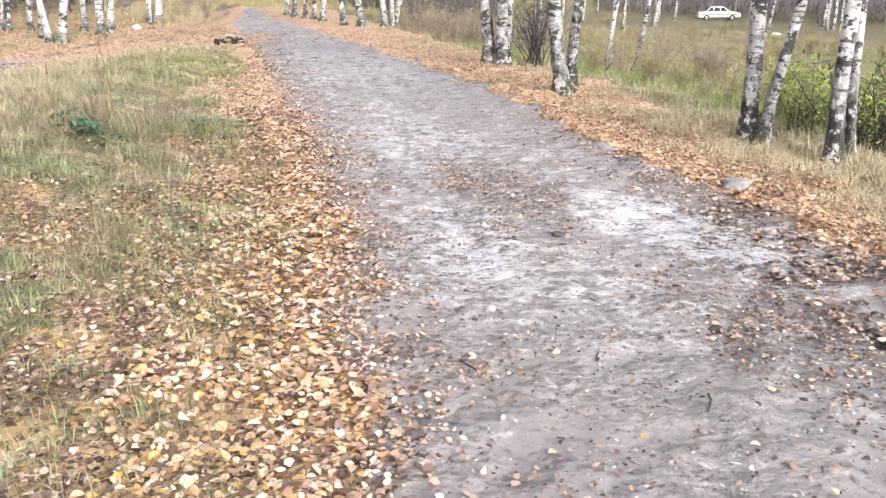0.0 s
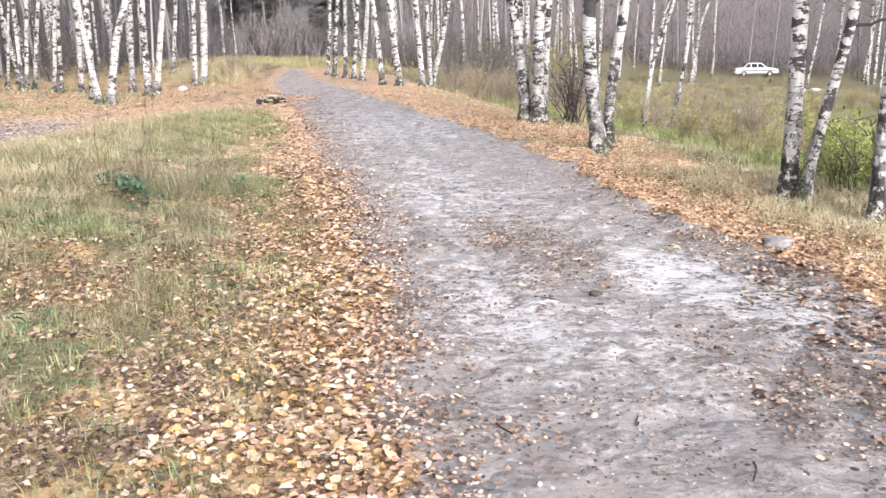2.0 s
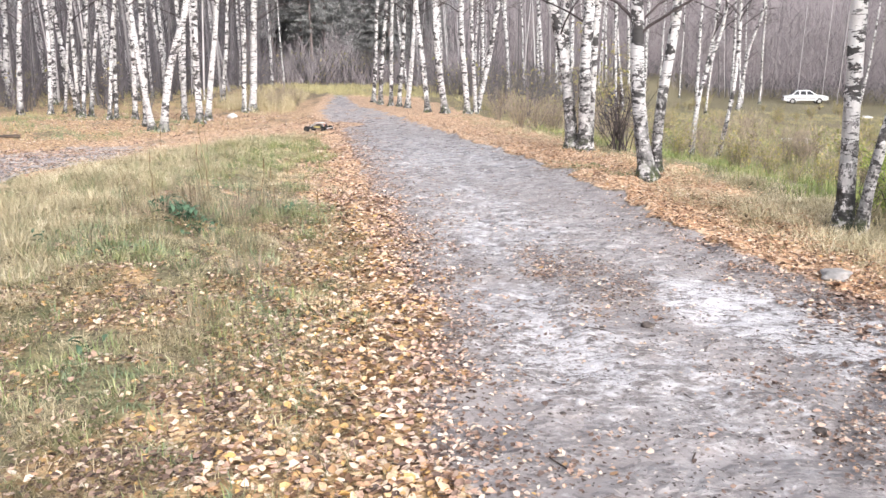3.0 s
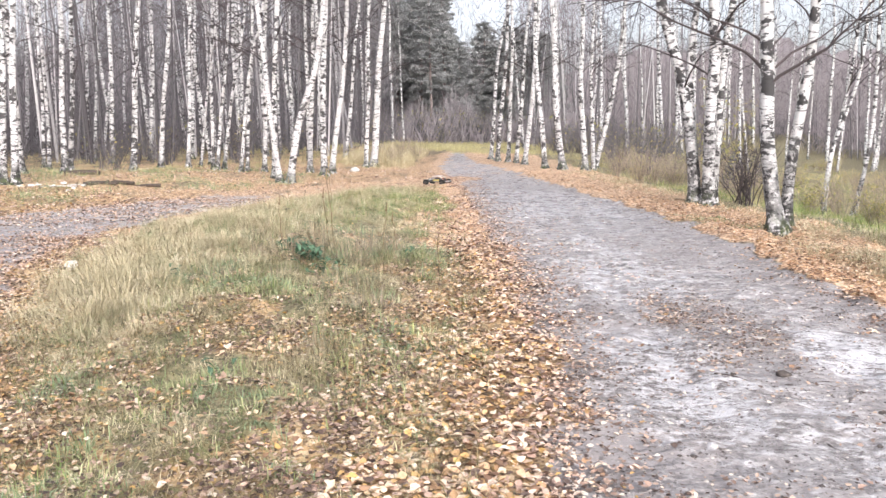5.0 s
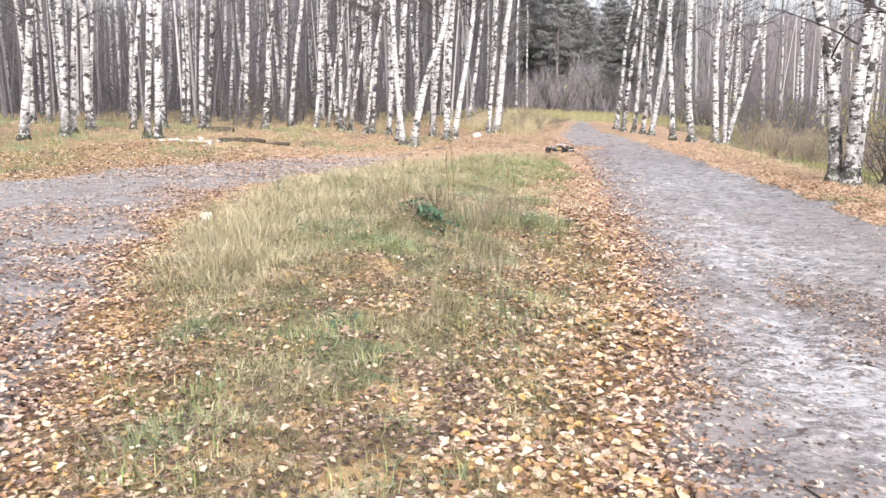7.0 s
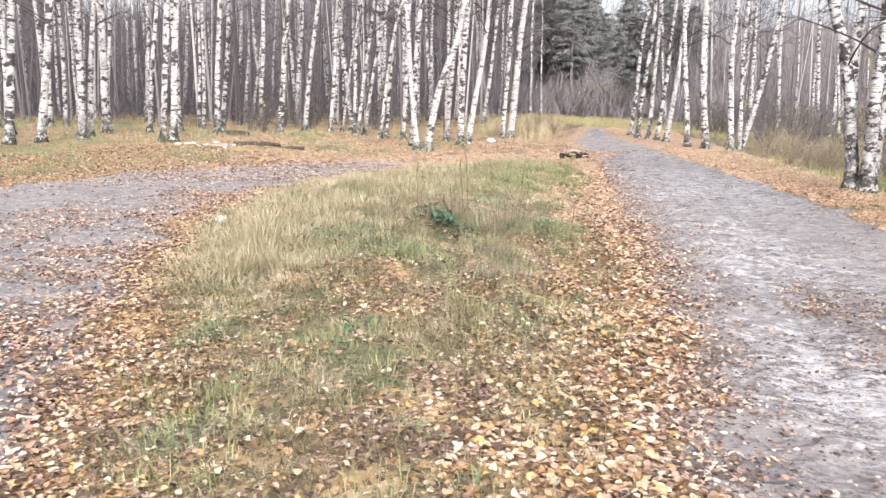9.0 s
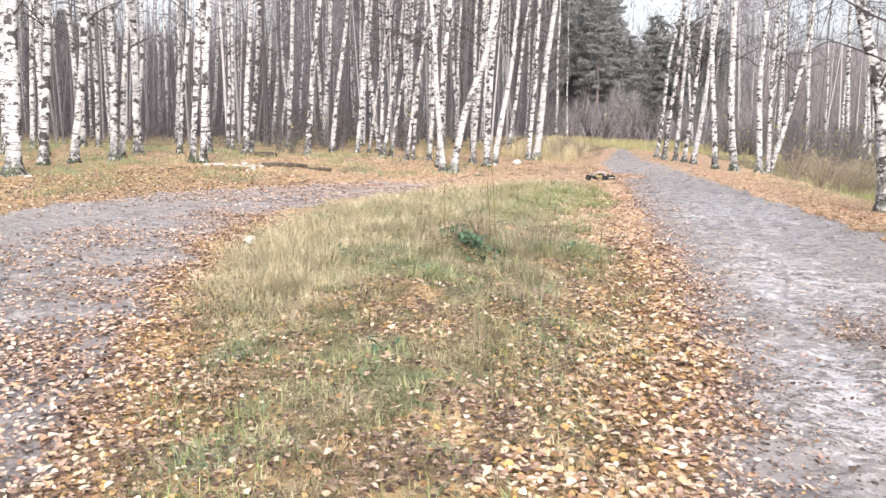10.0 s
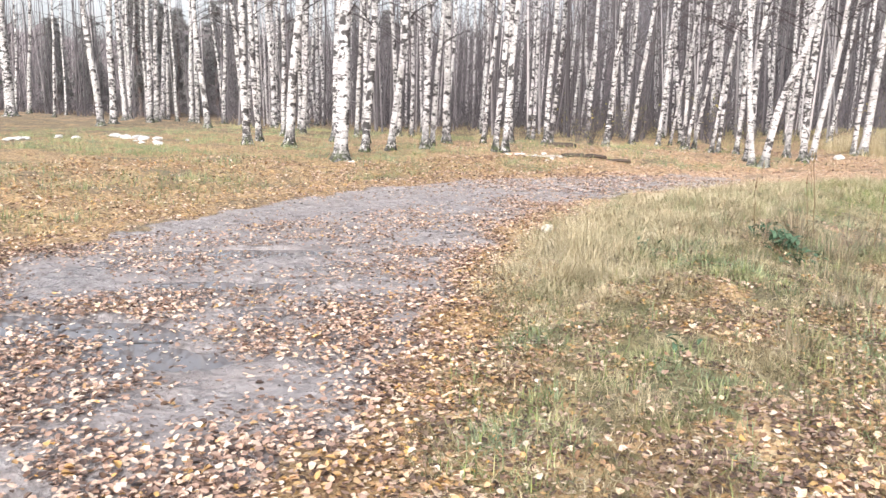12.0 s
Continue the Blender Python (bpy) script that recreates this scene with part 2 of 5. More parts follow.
PALE_TRUNK = twig_material("pale_trunk", (0.0, (0.095, 0.088, 0.092)), (0.55, (0.16, 0.149, 0.155)), (0.78, (0.30, 0.285, 0.288)), (1.0, (0.60, 0.58, 0.575)))
# distant twigs: the haze of distance is mixed into this paler colour
HAZED_TWIG = twig_material("hazed_far_twig", (0.0, (0.215, 0.19, 0.196)), (1.0, (0.36, 0.322, 0.322)))
BRUSH_TWIG = twig_material("brush_twig", (0.0, (0.20, 0.16, 0.13)), (0.6, (0.36, 0.295, 0.23)), (1.0, (0.50, 0.42, 0.32)))
GREEN_LEAF = twig_material("green_bush_leaf", (0.0, (0.13, 0.18, 0.05)), (0.5, (0.28, 0.36, 0.095)), (0.9, (0.44, 0.50, 0.15)), (1.0, (0.56, 0.54, 0.20)))
YELLOW_LEAF = twig_material("yellowing_leaf", (0.0, (0.18, 0.19, 0.075)), (0.5, (0.34, 0.325, 0.13)), (0.9, (0.50, 0.43, 0.17)), (1.0, (0.60, 0.47, 0.15)))
# pine needles and bark: lightened and greyed to paint in distance haze
HAZED_NEEDLE = twig_material("hazed_pine_needle", (0.0, (0.22, 0.225, 0.225)), (0.6, (0.275, 0.278, 0.273)), (1.0, (0.33, 0.33, 0.32)))
HAZED_PINE_BARK = plain("hazed_pine_bark", (0.20, 0.165, 0.155), (0.29, 0.235, 0.215), 9, 0.9, stretch=(1, 1, 0.3))
# backdrop woods: base colour raised to hold the haze of distance
HAZED_WOODS = plain("hazed_distant_woods", (0.25, 0.224, 0.234), (0.31, 0.28, 0.29), 0.5, 1.0, 0.0, 0.0, stretch=(1, 1, 0.12))
STONE = plain("stone", (0.24, 0.23, 0.22), (0.42, 0.40, 0.38), 14)
WHITE_STONE = plain("white_stone", (0.62, 0.60, 0.56), (0.82, 0.80, 0.77), 20)
RUBBLE = plain("white_rubble", (0.55, 0.54, 0.53), (0.86, 0.86, 0.86), 10)
CLOD = plain("mud_clod", (0.06, 0.05, 0.045), (0.15, 0.125, 0.11), 22)
ROT_WOOD = plain("dark_wet_wood", (0.045, 0.035, 0.03), (0.13, 0.10, 0.08), 9, 0.7, stretch=(1, 6, 6))
GREY_WOOD = plain("weathered_wood", (0.40, 0.36, 0.32), (0.60, 0.56, 0.52), 9, 0.8, stretch=(1, 8, 8))
WEED = plain("broad_weed_leaf", (0.05, 0.095, 0.058), (0.11, 0.185, 0.11), 30, 0.75, 0.15)
STALK = plain("dry_stalk", (0.16, 0.11, 0.06), (0.30, 0.22, 0.12), 30)
RUBBER = plain("rubber", (0.018, 0.018, 0.018), (0.05, 0.047, 0.045), 60, 0.8)
DARK_METAL = plain("dark_metal", (0.03, 0.03, 0.032), (0.09, 0.085, 0.08), 40, 0.45, 0.5)
WHITE_PLASTIC = plain("white_plastic", (0.72, 0.72, 0.71), (0.82, 0.82, 0.81), 30, 0.4, 0.5, 0.05)
YELLOW_PLASTIC = plain("yellow_plastic", (0.46, 0.38, 0.13), (0.60, 0.50, 0.20), 25, 0.4, 0.5, 0.05)
ORANGE_PLASTIC = plain("orange_plastic", (0.50, 0.12, 0.03), (0.62, 0.18, 0.05), 25, 0.4, 0.5, 0.05)
CAR_WHITE = plain("white_car_paint", (0.62, 0.63, 0.65), (0.76, 0.77, 0.78), 3, 0.25, 0.5, 0.0)
CAR_GLASS = plain("dark_car_glass", (0.03, 0.035, 0.04), (0.07, 0.075, 0.08), 2, 0.08, 0.6, 0.0)
CHROME = plain("dull_chrome", (0.45, 0.45, 0.46), (0.6, 0.6, 0.6), 10, 0.3, 0.5, 0.0, 1.0)
LAMP_RED = plain("red_lamp_glass", (0.30, 0.02, 0.02), (0.4, 0.04, 0.03), 10, 0.2)
WATER = Nodes("standing_water", 0.03, 0.5)
WATER.bump(WATER.noise(WATER.coords(), 6, 2), 0.04, 0.01)
WATER = WATER.done((0.17, 0.16, 0.16))


# ---- mesh helpers ----
def mesh_of(name, verts, faces, material, smooth=False):
    """A mesh from an array of points and arrays of faces (one array for each number of corners)."""
    me = bpy.data.meshes.new(name)
    verts = np.asarray(verts, np.float32).reshape(-1, 3)
    faces = [np.asarray(f, np.int32) for f in faces if len(f)]
    count = np.concatenate([np.full(len(f), f.shape[1], np.int32) for f in faces])
    loops = np.concatenate([f.ravel() for f in faces])
    me.vertices.add(len(verts)), me.loops.add(len(loops)), me.polygons.add(len(count))
    me.vertices.foreach_set("co", verts.ravel())
    me.loops.foreach_set("vertex_index", loops)
    me.polygons.foreach_set("loop_start", np.concatenate([[0], np.cumsum(count)[:-1]]).astype(np.int32))
    if smooth:
        me.polygons.foreach_set("use_smooth", np.ones(len(count), bool))
    me.materials.append(material)
    me.update(calc_edges=True)
    me.validate()
    return me


def part(name, data, parent, label="", at=None):
    ob = new(name, data)
    ob.parent = parent
    if at is not None:
        ob.matrix_local = at
    return tagged(ob, label)


def shape(name, bm, material, smooth=False):
    me = bpy.data.meshes.new(name)
    for f in bm.faces:
        f.smooth = smooth
    bm.to_mesh(me)
    bm.free()
    me.materials.append(material)
    return me


def box(bm, size, at=(0, 0, 0), bevel=0.0, turn=None):
    m = Matrix.Translation(at) @ (turn or Matrix()) @ Matrix.Diagonal((*size, 1))
    got = bmesh.ops.create_cube(bm, size=1.0, matrix=m)["verts"]
    if bevel:
        edges = list({e for v in got for e in v.link_edges})
        bmesh.ops.bevel(bm, geom=edges, offset=bevel, segments=2, affect="EDGES")


class Tubes:
    """Gathers tapered tubes along polylines into one mesh."""

    def __init__(self):
        self.v, self.f, self.n = [], [], 0

    def add(self, pts, radii, sides=5, rough=0.0, rng=None):
        pts, radii = np.asarray(pts, float), np.asarray(radii, float)
        d = np.gradient(pts, axis=0)
        d /= np.linalg.norm(d, axis=1)[:, None] + 1e-9
        ref = np.array([1.0, 0, 0]) if abs(d[0, 2]) > 0.7 else np.array([0, 0, 1.0])
        u = np.cross(d, ref)
        u /= np.linalg.norm(u, axis=1)[:, None] + 1e-9
        w = np.cross(d, u)
        a = np.arange(sides) * 2 * math.pi / sides
        r = radii[:, None] * np.ones(sides)
        if rough and rng is not None:
            r = r * (1 + rough * rng.standard_normal(r.shape))
        ring = pts[:, None] + r[..., None] * (u[:, None] * np.cos(a)[:, None] + w[:, None] * np.sin(a)[:, None])
        k, m = len(pts), self.n
        i, j = np.meshgrid(np.arange(k - 1), np.arange(sides), indexing="ij")
        jn = (j + 1) % sides
        self.f.append(np.stack([m + i * sides + j, m + i * sides + jn, m + (i + 1) * sides + jn, m + (i + 1) * sides + j], -1).reshape(-1, 4))
        self.v.append(ring.reshape(-1, 3))
        self.n += k * sides

    def mesh(self, name, material, smooth=True):
        return mesh_of(name, np.concatenate(self.v), [np.concatenate(self.f)], material, smooth)


# ---- the lie of the land ----
ROAD_Y = (-60, 0, 2.7, 4.8, 8.0, 10.2, 14.1, 19.5, 23.6, 27.8, 34.9, 43.7, 52.0, 75.0)
ROAD_LEFT = (-2.0, -0.1, -0.3, -0.6, -1.3, -1.9, -2.9, -4.5, -5.9, -7.2, -8.7, -10.3, -11.6, -15.5)
ROAD_RIGHT_Y = (-60, 0, 3.0, 4.7, 5.5, 6.5, 7.9, 10.0, 12.2, 15.7, 20.0, 24.6, 29.8, 34.8, 43.6, 52.0, 75.0)
ROAD_RIGHT = (3.6, 3.4, 2.9, 2.4, 2.15, 1.85, 1.45, 1.05, 0.6, -0.6, -2.1, -3.5, -5.4, -7.1, -9.3, -11.4, -16.4)
TRACK = ((-1.0, -14.0, 2.2), (-2.3, -5.0, 2.1), (-3.7, -0.6, 2.0), (-5.1, 1.8, 2.0), (-6.7, 3.9, 2.0), (-8.2, 6.3, 1.95), (-9.4, 9.2, 1.85),
         (-9.6, 12.0, 1.75), (-8.9, 14.8, 1.4), (-8.1, 17.0, 1.2), (-7.0, 19.6, 1.2), (-5.6, 22.4, 1.2))


def ease(t):
    t = np.clip(t, 0.0, 1.0)
    return t * t * (3.0 - 2.0 * t)


def wave(x, y, size, seed=0.0):
    """A smooth uneven field between about -1 and 1, with bumps of that size."""
    k = 2.0 * math.pi / size
    out = np.zeros(np.broadcast(x, y).shape)
    for i in range(5):
        a = 2.4 * i + seed * 1.7
        f = k * (0.7 + 0.23 * i)
        out = out + np.sin(f * (x * math.cos(a) + y * math.sin(a)) + seed * 5.1 + 1.3 * i * i)
    return out / 2.8


def road_sides(x, y):
    """Metres inside the road from its left and from its right edge."""
    ragged = 0.10 * wave(x, y, 1.3, 2.0) + 0.05 * wave(x, y, 0.4, 3.0)
    return x - np.interp(y, ROAD_Y, ROAD_LEFT) + ragged, np.interp(y, ROAD_RIGHT_Y, ROAD_RIGHT) - x + ragged


def track_field(x, y):
    """Metres inside the side track (minus: outside), and on which side of its middle (1: the outer side)."""
    best, side = np.full(np.broadcast(x, y).shape, -1e9), np.zeros(np.broadcast(x, y).shape)
    for (ax, ay, aw), (bx, by, bw) in zip(TRACK[:-1], TRACK[1:]):
        dx, dy = bx - ax, by - ay
        t = np.clip(((x - ax) * dx + (y - ay) * dy) / (dx * dx + dy * dy), 0, 1)
        d = aw + (bw - aw) * t - np.hypot(x - ax - dx * t, y - ay - dy * t)
        s = np.where(dx * (y - ay) - dy * (x - ax) > 0, 1.0, -1.0)
        side = np.where(d > best, s, side)
        best = np.maximum(best, d)
    return best + 0.08 * wave(x, y, 1.1, 7.0) + 0.05 * wave(x, y, 0.37, 8.0), side


def height(x, y):
    """The ground's height."""
    x, y = np.asarray(x, float), np.asarray(y, float)
    left, right = road_sides(x, y)
    track, side = track_field(x, y)
    beyond = -right - 1.5
    low = 0.75 * ease(beyond / 5.0) + 0.058 * np.clip(beyond - 4.0, 0, 48)
    low = low * (1.0 - 0.75 * ease((y - 22.0 - 4.0 * np.clip(x, 0, 60)) / 14.0))
    outer = np.where((side > 0) | (y > 21), np.minimum(-track, -left), 0.0)
    outer = np.where(y < -14, 0, outer)
    bank = 0.30 * ease((outer - 0.2) / 4.0) + 0.012 * np.clip(outer - 3.0, 0, 60)
    bank = bank * (1.0 - 0.55 * ease((y - 17.0) / 9.0))
    isle = np.where((side < 0) & (left < 0), np.minimum(-track, -left), 0.0)
    mound = 0.16 * ease((isle - 0.5) / 1.8)
    flat = ease(np.minimum(left, right) / 0.35 + 0.3) + ease(track / 0.35 + 0.3)
    rough = np.clip(1.0 - flat, 0.0, 1.0)
    z = mound + bank - low + rough * (0.035 * wave(x, y, 1.7, 1.0) + 0.028 * wave(x, y, 0.7, 13.0) + 0.012 * wave(x, y, 0.35, 4.0))
    worn = np.clip(flat, 0, 1)
    z = z + worn * (0.011 * wave(x, y, 0.9, 5.0) + 0.008 * wave(x, y * 0.7, 0.33, 6.0) + 0.006 * wave(x, y, 0.19, 9.0) + 0.010 * wave(left + 50, 0.18 * y, 0.62, 16.0) * (left > 0) * (right > 0))
    rim = 0.05 * np.exp(-((left + 0.15) / 0.25) ** 2) + 0.05 * np.exp(-((right + 0.15) / 0.25) ** 2)
    z = z + 0.45 * np.exp(-(((x + 14.0) / 3.0) ** 2 + ((y - 43.0) / 5.0) ** 2))
    return z + np.where(np.abs(y) < 45, rim, 0.0) * (right > -1.0)


# ---- ground, road and track: one sheet of land cut along the road's edges ----
def stretch_axis(lo, hi, step, far):
    inner = np.arange(lo, hi + step / 2, step)
    out, s = [], step
    x = 0.0
    while x < far:
        s = min(s * (1.024 if x < 32 else 1.09), 25.0)
        x += s
        out.append(x)
    out = np.array(out)
    return np.concatenate([lo - out[::-1], inner, hi + out])


def spot(x, y, cx, cy, rx, ry, turn=0.0):
    """1 in the middle of an oval, 0 at its rim and outside."""
    c, s = math.cos(radians(turn)), math.sin(radians(turn))
    u, v = ((x - cx) * c + (y - cy) * s) / rx, (-(x - cx) * s + (y - cy) * c) / ry
    return np.clip(1.0 - np.hypot(u, v), 0, 1)


def land_use(x, y):
    """Shares of bare road, leaf litter and green grass, and of painted sky sheen, wet and russet leaves."""
    left, right = road_sides(x, y)
    track, side = track_field(x, y)
    on_road = np.minimum(left, right)
    grown = 1.0 - 0.85 * ease((y - 14.5) / 4.5) * (on_road < 0.1)
    road = np.maximum(ease(on_road / 0.3 + 0.5), ease(track / 0.3 + 0.5) * grown)
    out = ease((y - 41.0) / 6.0)
    road = road * (1 - out)
    l, r = -left, -right
    isle = np.where((side < 0) & (left < 0) & (y < 18.5), np.minimum(-track, l), -1.0)
    outer = np.where(((side > 0) | (y > 21)) & (left < 0), -track, -1.0)
    patch = wave(x, y, 2.3, 11.0)
    leaf = np.zeros_like(x)
    strip = ease((l + 0.25) / 0.3) * (1 - ease((l - 0.95 - 0.2 * patch) / 0.6)) * (y < 24)
    inner = (isle > -0.2) * (1 - ease((-track - 0.55) / 0.6)) * ease((-track + 0.3) / 0.3)
    tail = (isle > 0) * (1 - ease((y - 1.5 - 0.5 * patch + 0.16 * x) / 1.9)) * (0.48 + 0.40 * wave(x, y, 0.9, 72.0))
    speck = (isle > 0) * np.clip(0.24 + 0.62 * wave(x, y, 0.8, 71.0) + 0.8 * spot(x, y, -2.6, 5.0, 1.3, 0.9, 20), 0, 1) * (1 - ease((y - 7.5) / 5.0) * 0.8)
    bank = (outer > -0.15) * (0.75 + 0.25 * patch) * (1 - 0.25 * np.clip(1.2 * spot(x, y, -12.0, 6.2, 2.4, 1.6, 30) + 2 * spot(x, y, -20.0, 8.0, 4.5, 2.2, 20), 0, 1)) * (1 - ease((outer - 9.0 - patch) / 9.0) * 0.4)
    verge = ease((r + 0.2) / 0.3) * (1 - ease((r - 0.10 - 0.2 * patch - 0.105 * np.clip(y, 0, 30)) / 0.8)) * (right < 0)
    ontrack = (track > 0) * (0.24 + 0.2 * patch + 0.55 * ease((y - 8.5) / 4.5) + 0.32 * (side < 0) * (1 - ease((track - 0.15 * wave(x, y, 0.9, 66.0)) / 0.9)) + 0.55 * (1 - ease((y - 1.2 - 0.9 * patch) / 2.3)))
    onroad = (on_road > 0) * (0.07 + 0.38 * ease((y - 14.0) / 12.0) * (0.7 + 0.5 * wave(x, y, 1.6, 15.0)) + 0.10 * wave(x, y, 0.9, 12.0) + 0.95 * np.sqrt(spot(x, y, 0.35, 6.3, 0.45, 1.1, 20)) + 0.6 * np.sqrt(spot(x, y, 0.55, 5.1, 0.4, 0.35, 20)) + 0.8 * np.sqrt(spot(x, y, 1.8, 3.1, 0.6, 1.5, 22))
                              + 0.95 * (1 - ease((left + 0.02 + 0.10 * wave(x, y, 0.6, 2.0)) / 0.62)) + 0.55 * (1 - ease((right - 0.1 + 0.15 * wave(x, y, 0.5, 44.0)) / 0.7)) * ease((9.0 - y) / 3.0) + 0.2 * (1 - ease(right / 0.4)) + 0.15 * np.sqrt(spot(x, y, 0.3, 2.6, 0.7, 0.6)))
    merge = 0.95 * np.sqrt(spot(x, y, -7.6, 21.0, 4.2, 4.6)) * (0.8 + 0.3 * patch)
    leaf = np.maximum.reduce([strip, inner, tail, speck, bank, verge, ontrack * (track > 0), onroad, merge])
    leaf = leaf * (1 - 0.9 * out) * (1 - 0.80 * np.clip(3 * puddle_field(x, y), 0, 1))
    green = np.clip(np.where(isle > 0, 0.45 + 0.5 * patch + 0.5 * spot(x, y, -4.3, 14.5, 2.5, 4.0), 0.06 + 0.2 * patch), 0, 1)
    green = np.where(r > 1.5, np.clip((r - 1.5) / 1.5, 0, 1) * (1.0 - 0.7 * ease((y - 15.0) / 6.0)), green)
    green = np.maximum(green, 0.4 * out)
    # where the wet road's pale sky sheen is painted, stronger far off
    sheen = (1.1 * np.sqrt(spot(x, y, 1.65, 4.9, 0.6, 1.35, 28)) + 0.55 * np.sqrt(spot(x, y, 0.05, 4.8, 0.5, 1.3, 12)) + 0.28 * np.sqrt(spot(x, y, 0.5, 3.9, 0.8, 1.0, 35))
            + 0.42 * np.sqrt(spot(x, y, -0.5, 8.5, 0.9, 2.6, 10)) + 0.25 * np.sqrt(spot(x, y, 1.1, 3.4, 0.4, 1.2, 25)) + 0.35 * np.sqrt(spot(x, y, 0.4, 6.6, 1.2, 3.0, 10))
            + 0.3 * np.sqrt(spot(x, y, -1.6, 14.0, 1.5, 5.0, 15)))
    sheen = np.clip(1.15 * sheen + 0.32 * ease((y - 8.0) / 7.0) + 0.12 * (track > 0) * (on_road < 0), 0, 1) * ((on_road > -0.1) | (track > -0.1))
    wet = np.clip(1.3 * np.sqrt(spot(x, y, 2.05, 3.6, 0.75, 1.7, 22)) + 1.0 * np.sqrt(spot(x, y, 0.9, 2.3, 1.7, 1.5, 20)) + 0.6 * np.sqrt(spot(x, y, 0.1, 6.0, 0.5, 3.0, 10)) + 1.2 * np.sqrt(spot(x, y, -5.6, 2.4, 2.2, 2.5))
                  + 0.6 * np.sqrt(spot(x, y, -7.6, 4.8, 1.5, 3.0, 30)) + 1.1 * np.sqrt(spot(x, y, -7.6, 12.2, 1.6, 1.4)) + 0.28 * ease(track / 0.5), 0, 1)
    tawny = np.clip(np.where(r > -0.6, 0.95, 0.0) + np.where(outer > 0, 0.05 + 0.6 * ease((y - 12.0) / 6.0), 0.15 + ease((y - 5.5) / 6.0) * 0.85), 0, 1)
    return road, np.clip(leaf, 0, 1), green, sheen, wet, tawny


def puddle_field(x, y):
    return np.maximum.reduce([spot(x, y, -5.55, 1.85, 1.0, 0.36, 35), spot(x, y, -7.2, 4.15, 1.1, 0.3, 52), spot(x, y, -6.0, 3.35, 0.75, 0.22, 45),
                              spot(x, y, -4.55, 2.05, 0.5, 0.25, 30), spot(x, y, -5.0, 3.06, 0.24, 0.17), spot(x, y, -7.35, 11.9, 0.85, 0.55, 31)])


def lay_ground():
    gx, gy = stretch_axis(-8.2, 3.2, 0.042, 900.0), stretch_axis(1.6, 9.5, 0.042, 900.0)
    x, y = np.meshgrid(gx, gy, indexing="ij")
    z = height(x, y) - 0.075 * np.sqrt(np.clip(puddle_field(x, y), 0, 1))
    road, leaf, green, sheen, wet, tawny = land_use(x, y)
    left, right = road_sides(x, y)
    track, side = track_field(x, y)
    nx, ny = x.shape
    index = np.arange(nx * ny).reshape(nx, ny)
    quads = np.stack([index[:-1, :-1], index[1:, :-1], index[1:, 1:], index[:-1, 1:]], -1).reshape(-1, 4)
    where = np.where((np.minimum(left, right) > 0) & (y > -75) & (y < 45), 1, np.where((track > 0), 2, 0))
    kind = where[:-1, :-1].ravel()
    verts = np.stack([x, y, z], -1).reshape(-1, 3)
    leaf = leaf * (1.0 - 0.75 * road * (1.0 - 0.85 * ease((y - 12.0) / 10.0)))
    cover = np.stack([road, leaf, green, np.ones_like(x)], -1).reshape(-1, 4)
    sheen_stain = np.stack([sheen, wet, tawny, np.ones_like(x)], -1).reshape(-1, 4)
    lane = np.stack([np.where(np.minimum(left, right) > -0.5, left, 40 + side * track), y, 0 * x, np.ones_like(x)], -1).reshape(-1, 4)
    for k, name, label, cat in ((0, "ground", "verges with fallen birch leaves and autumn grass", "ground"), (1, "road", "grey muddy dirt road with painted streaks of pale sky sheen and scattered leaves", "road"),
                                (2, "track", "muddy side track with puddles, strewn with fallen leaves", "road")):
        f = quads[kind == k]
        used, inv = np.unique(f, return_inverse=True)
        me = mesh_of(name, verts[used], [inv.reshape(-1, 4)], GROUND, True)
        for key, data in (("cover", cover), ("sheen_stain", sheen_stain), ("lane", lane)):
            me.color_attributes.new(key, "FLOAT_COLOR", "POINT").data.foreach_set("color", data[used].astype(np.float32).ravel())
        tagged(new(name, me), label, cat, kind="structure")


lay_ground()


def lay_puddle(cx, cy, rx, ry, turn):
    a = np.linspace(0, 2 * math.pi, 49)[:-1]
    k = 0.98 * (1 + 0.18 * np.sin(3 * a + cx) + 0.10 * np.sin(7 * a + cy))
    c, s = math.cos(radians(turn)), math.sin(radians(turn))
    u, v = rx * k * np.cos(a), ry * k * np.sin(a)
    x, y = cx + u * c - v * s, cy + u * s + v * c
    level = float(height(x, y).min()) - 0.004
    verts = np.concatenate([[[cx, cy, level]], np.stack([x, y, np.full_like(x, level)], -1)])
    i = np.arange(48)
    tagged(new("puddle", mesh_of("puddle", verts, [np.stack([0 * i, 1 + i, 1 + (i + 1) % 48], -1)], WATER)), "shallow puddle of still water on the muddy track", "puddle", "puddles", "structure")


for args in ((-5.55, 1.85, 1.0, 0.36, 35), (-7.2, 4.15, 1.1, 0.3, 52), (-6.0, 3.35, 0.75, 0.22, 45), (-4.55, 2.05, 0.5, 0.25, 30), (-5.0, 3.06, 0.24, 0.17, 0), (-7.35, 11.9, 0.85, 0.55, 31)):
    lay_puddle(*args)


def lay_backdrop():
    """Far woods that close the view all round."""
    rng = np.random.default_rng(5)
    n = 720
    a = np.arange(n) * 2 * math.pi / n
    top = 12.5 + 1.0 * np.sin(5 * a + 1) + 1.2 * np.sin(17 * a) + 0.8 * np.sin(41 * a + 2) + rng.uniform(-0.9, 0.9, n)
    x, y = 150 * np.sin(a), 150 * np.cos(a)
    v = np.concatenate([np.stack([x, y, np.full(n, -6.0)], -1), np.stack([x, y, top], -1)])
    i = np.arange(n)
    j = (i + 1) % n
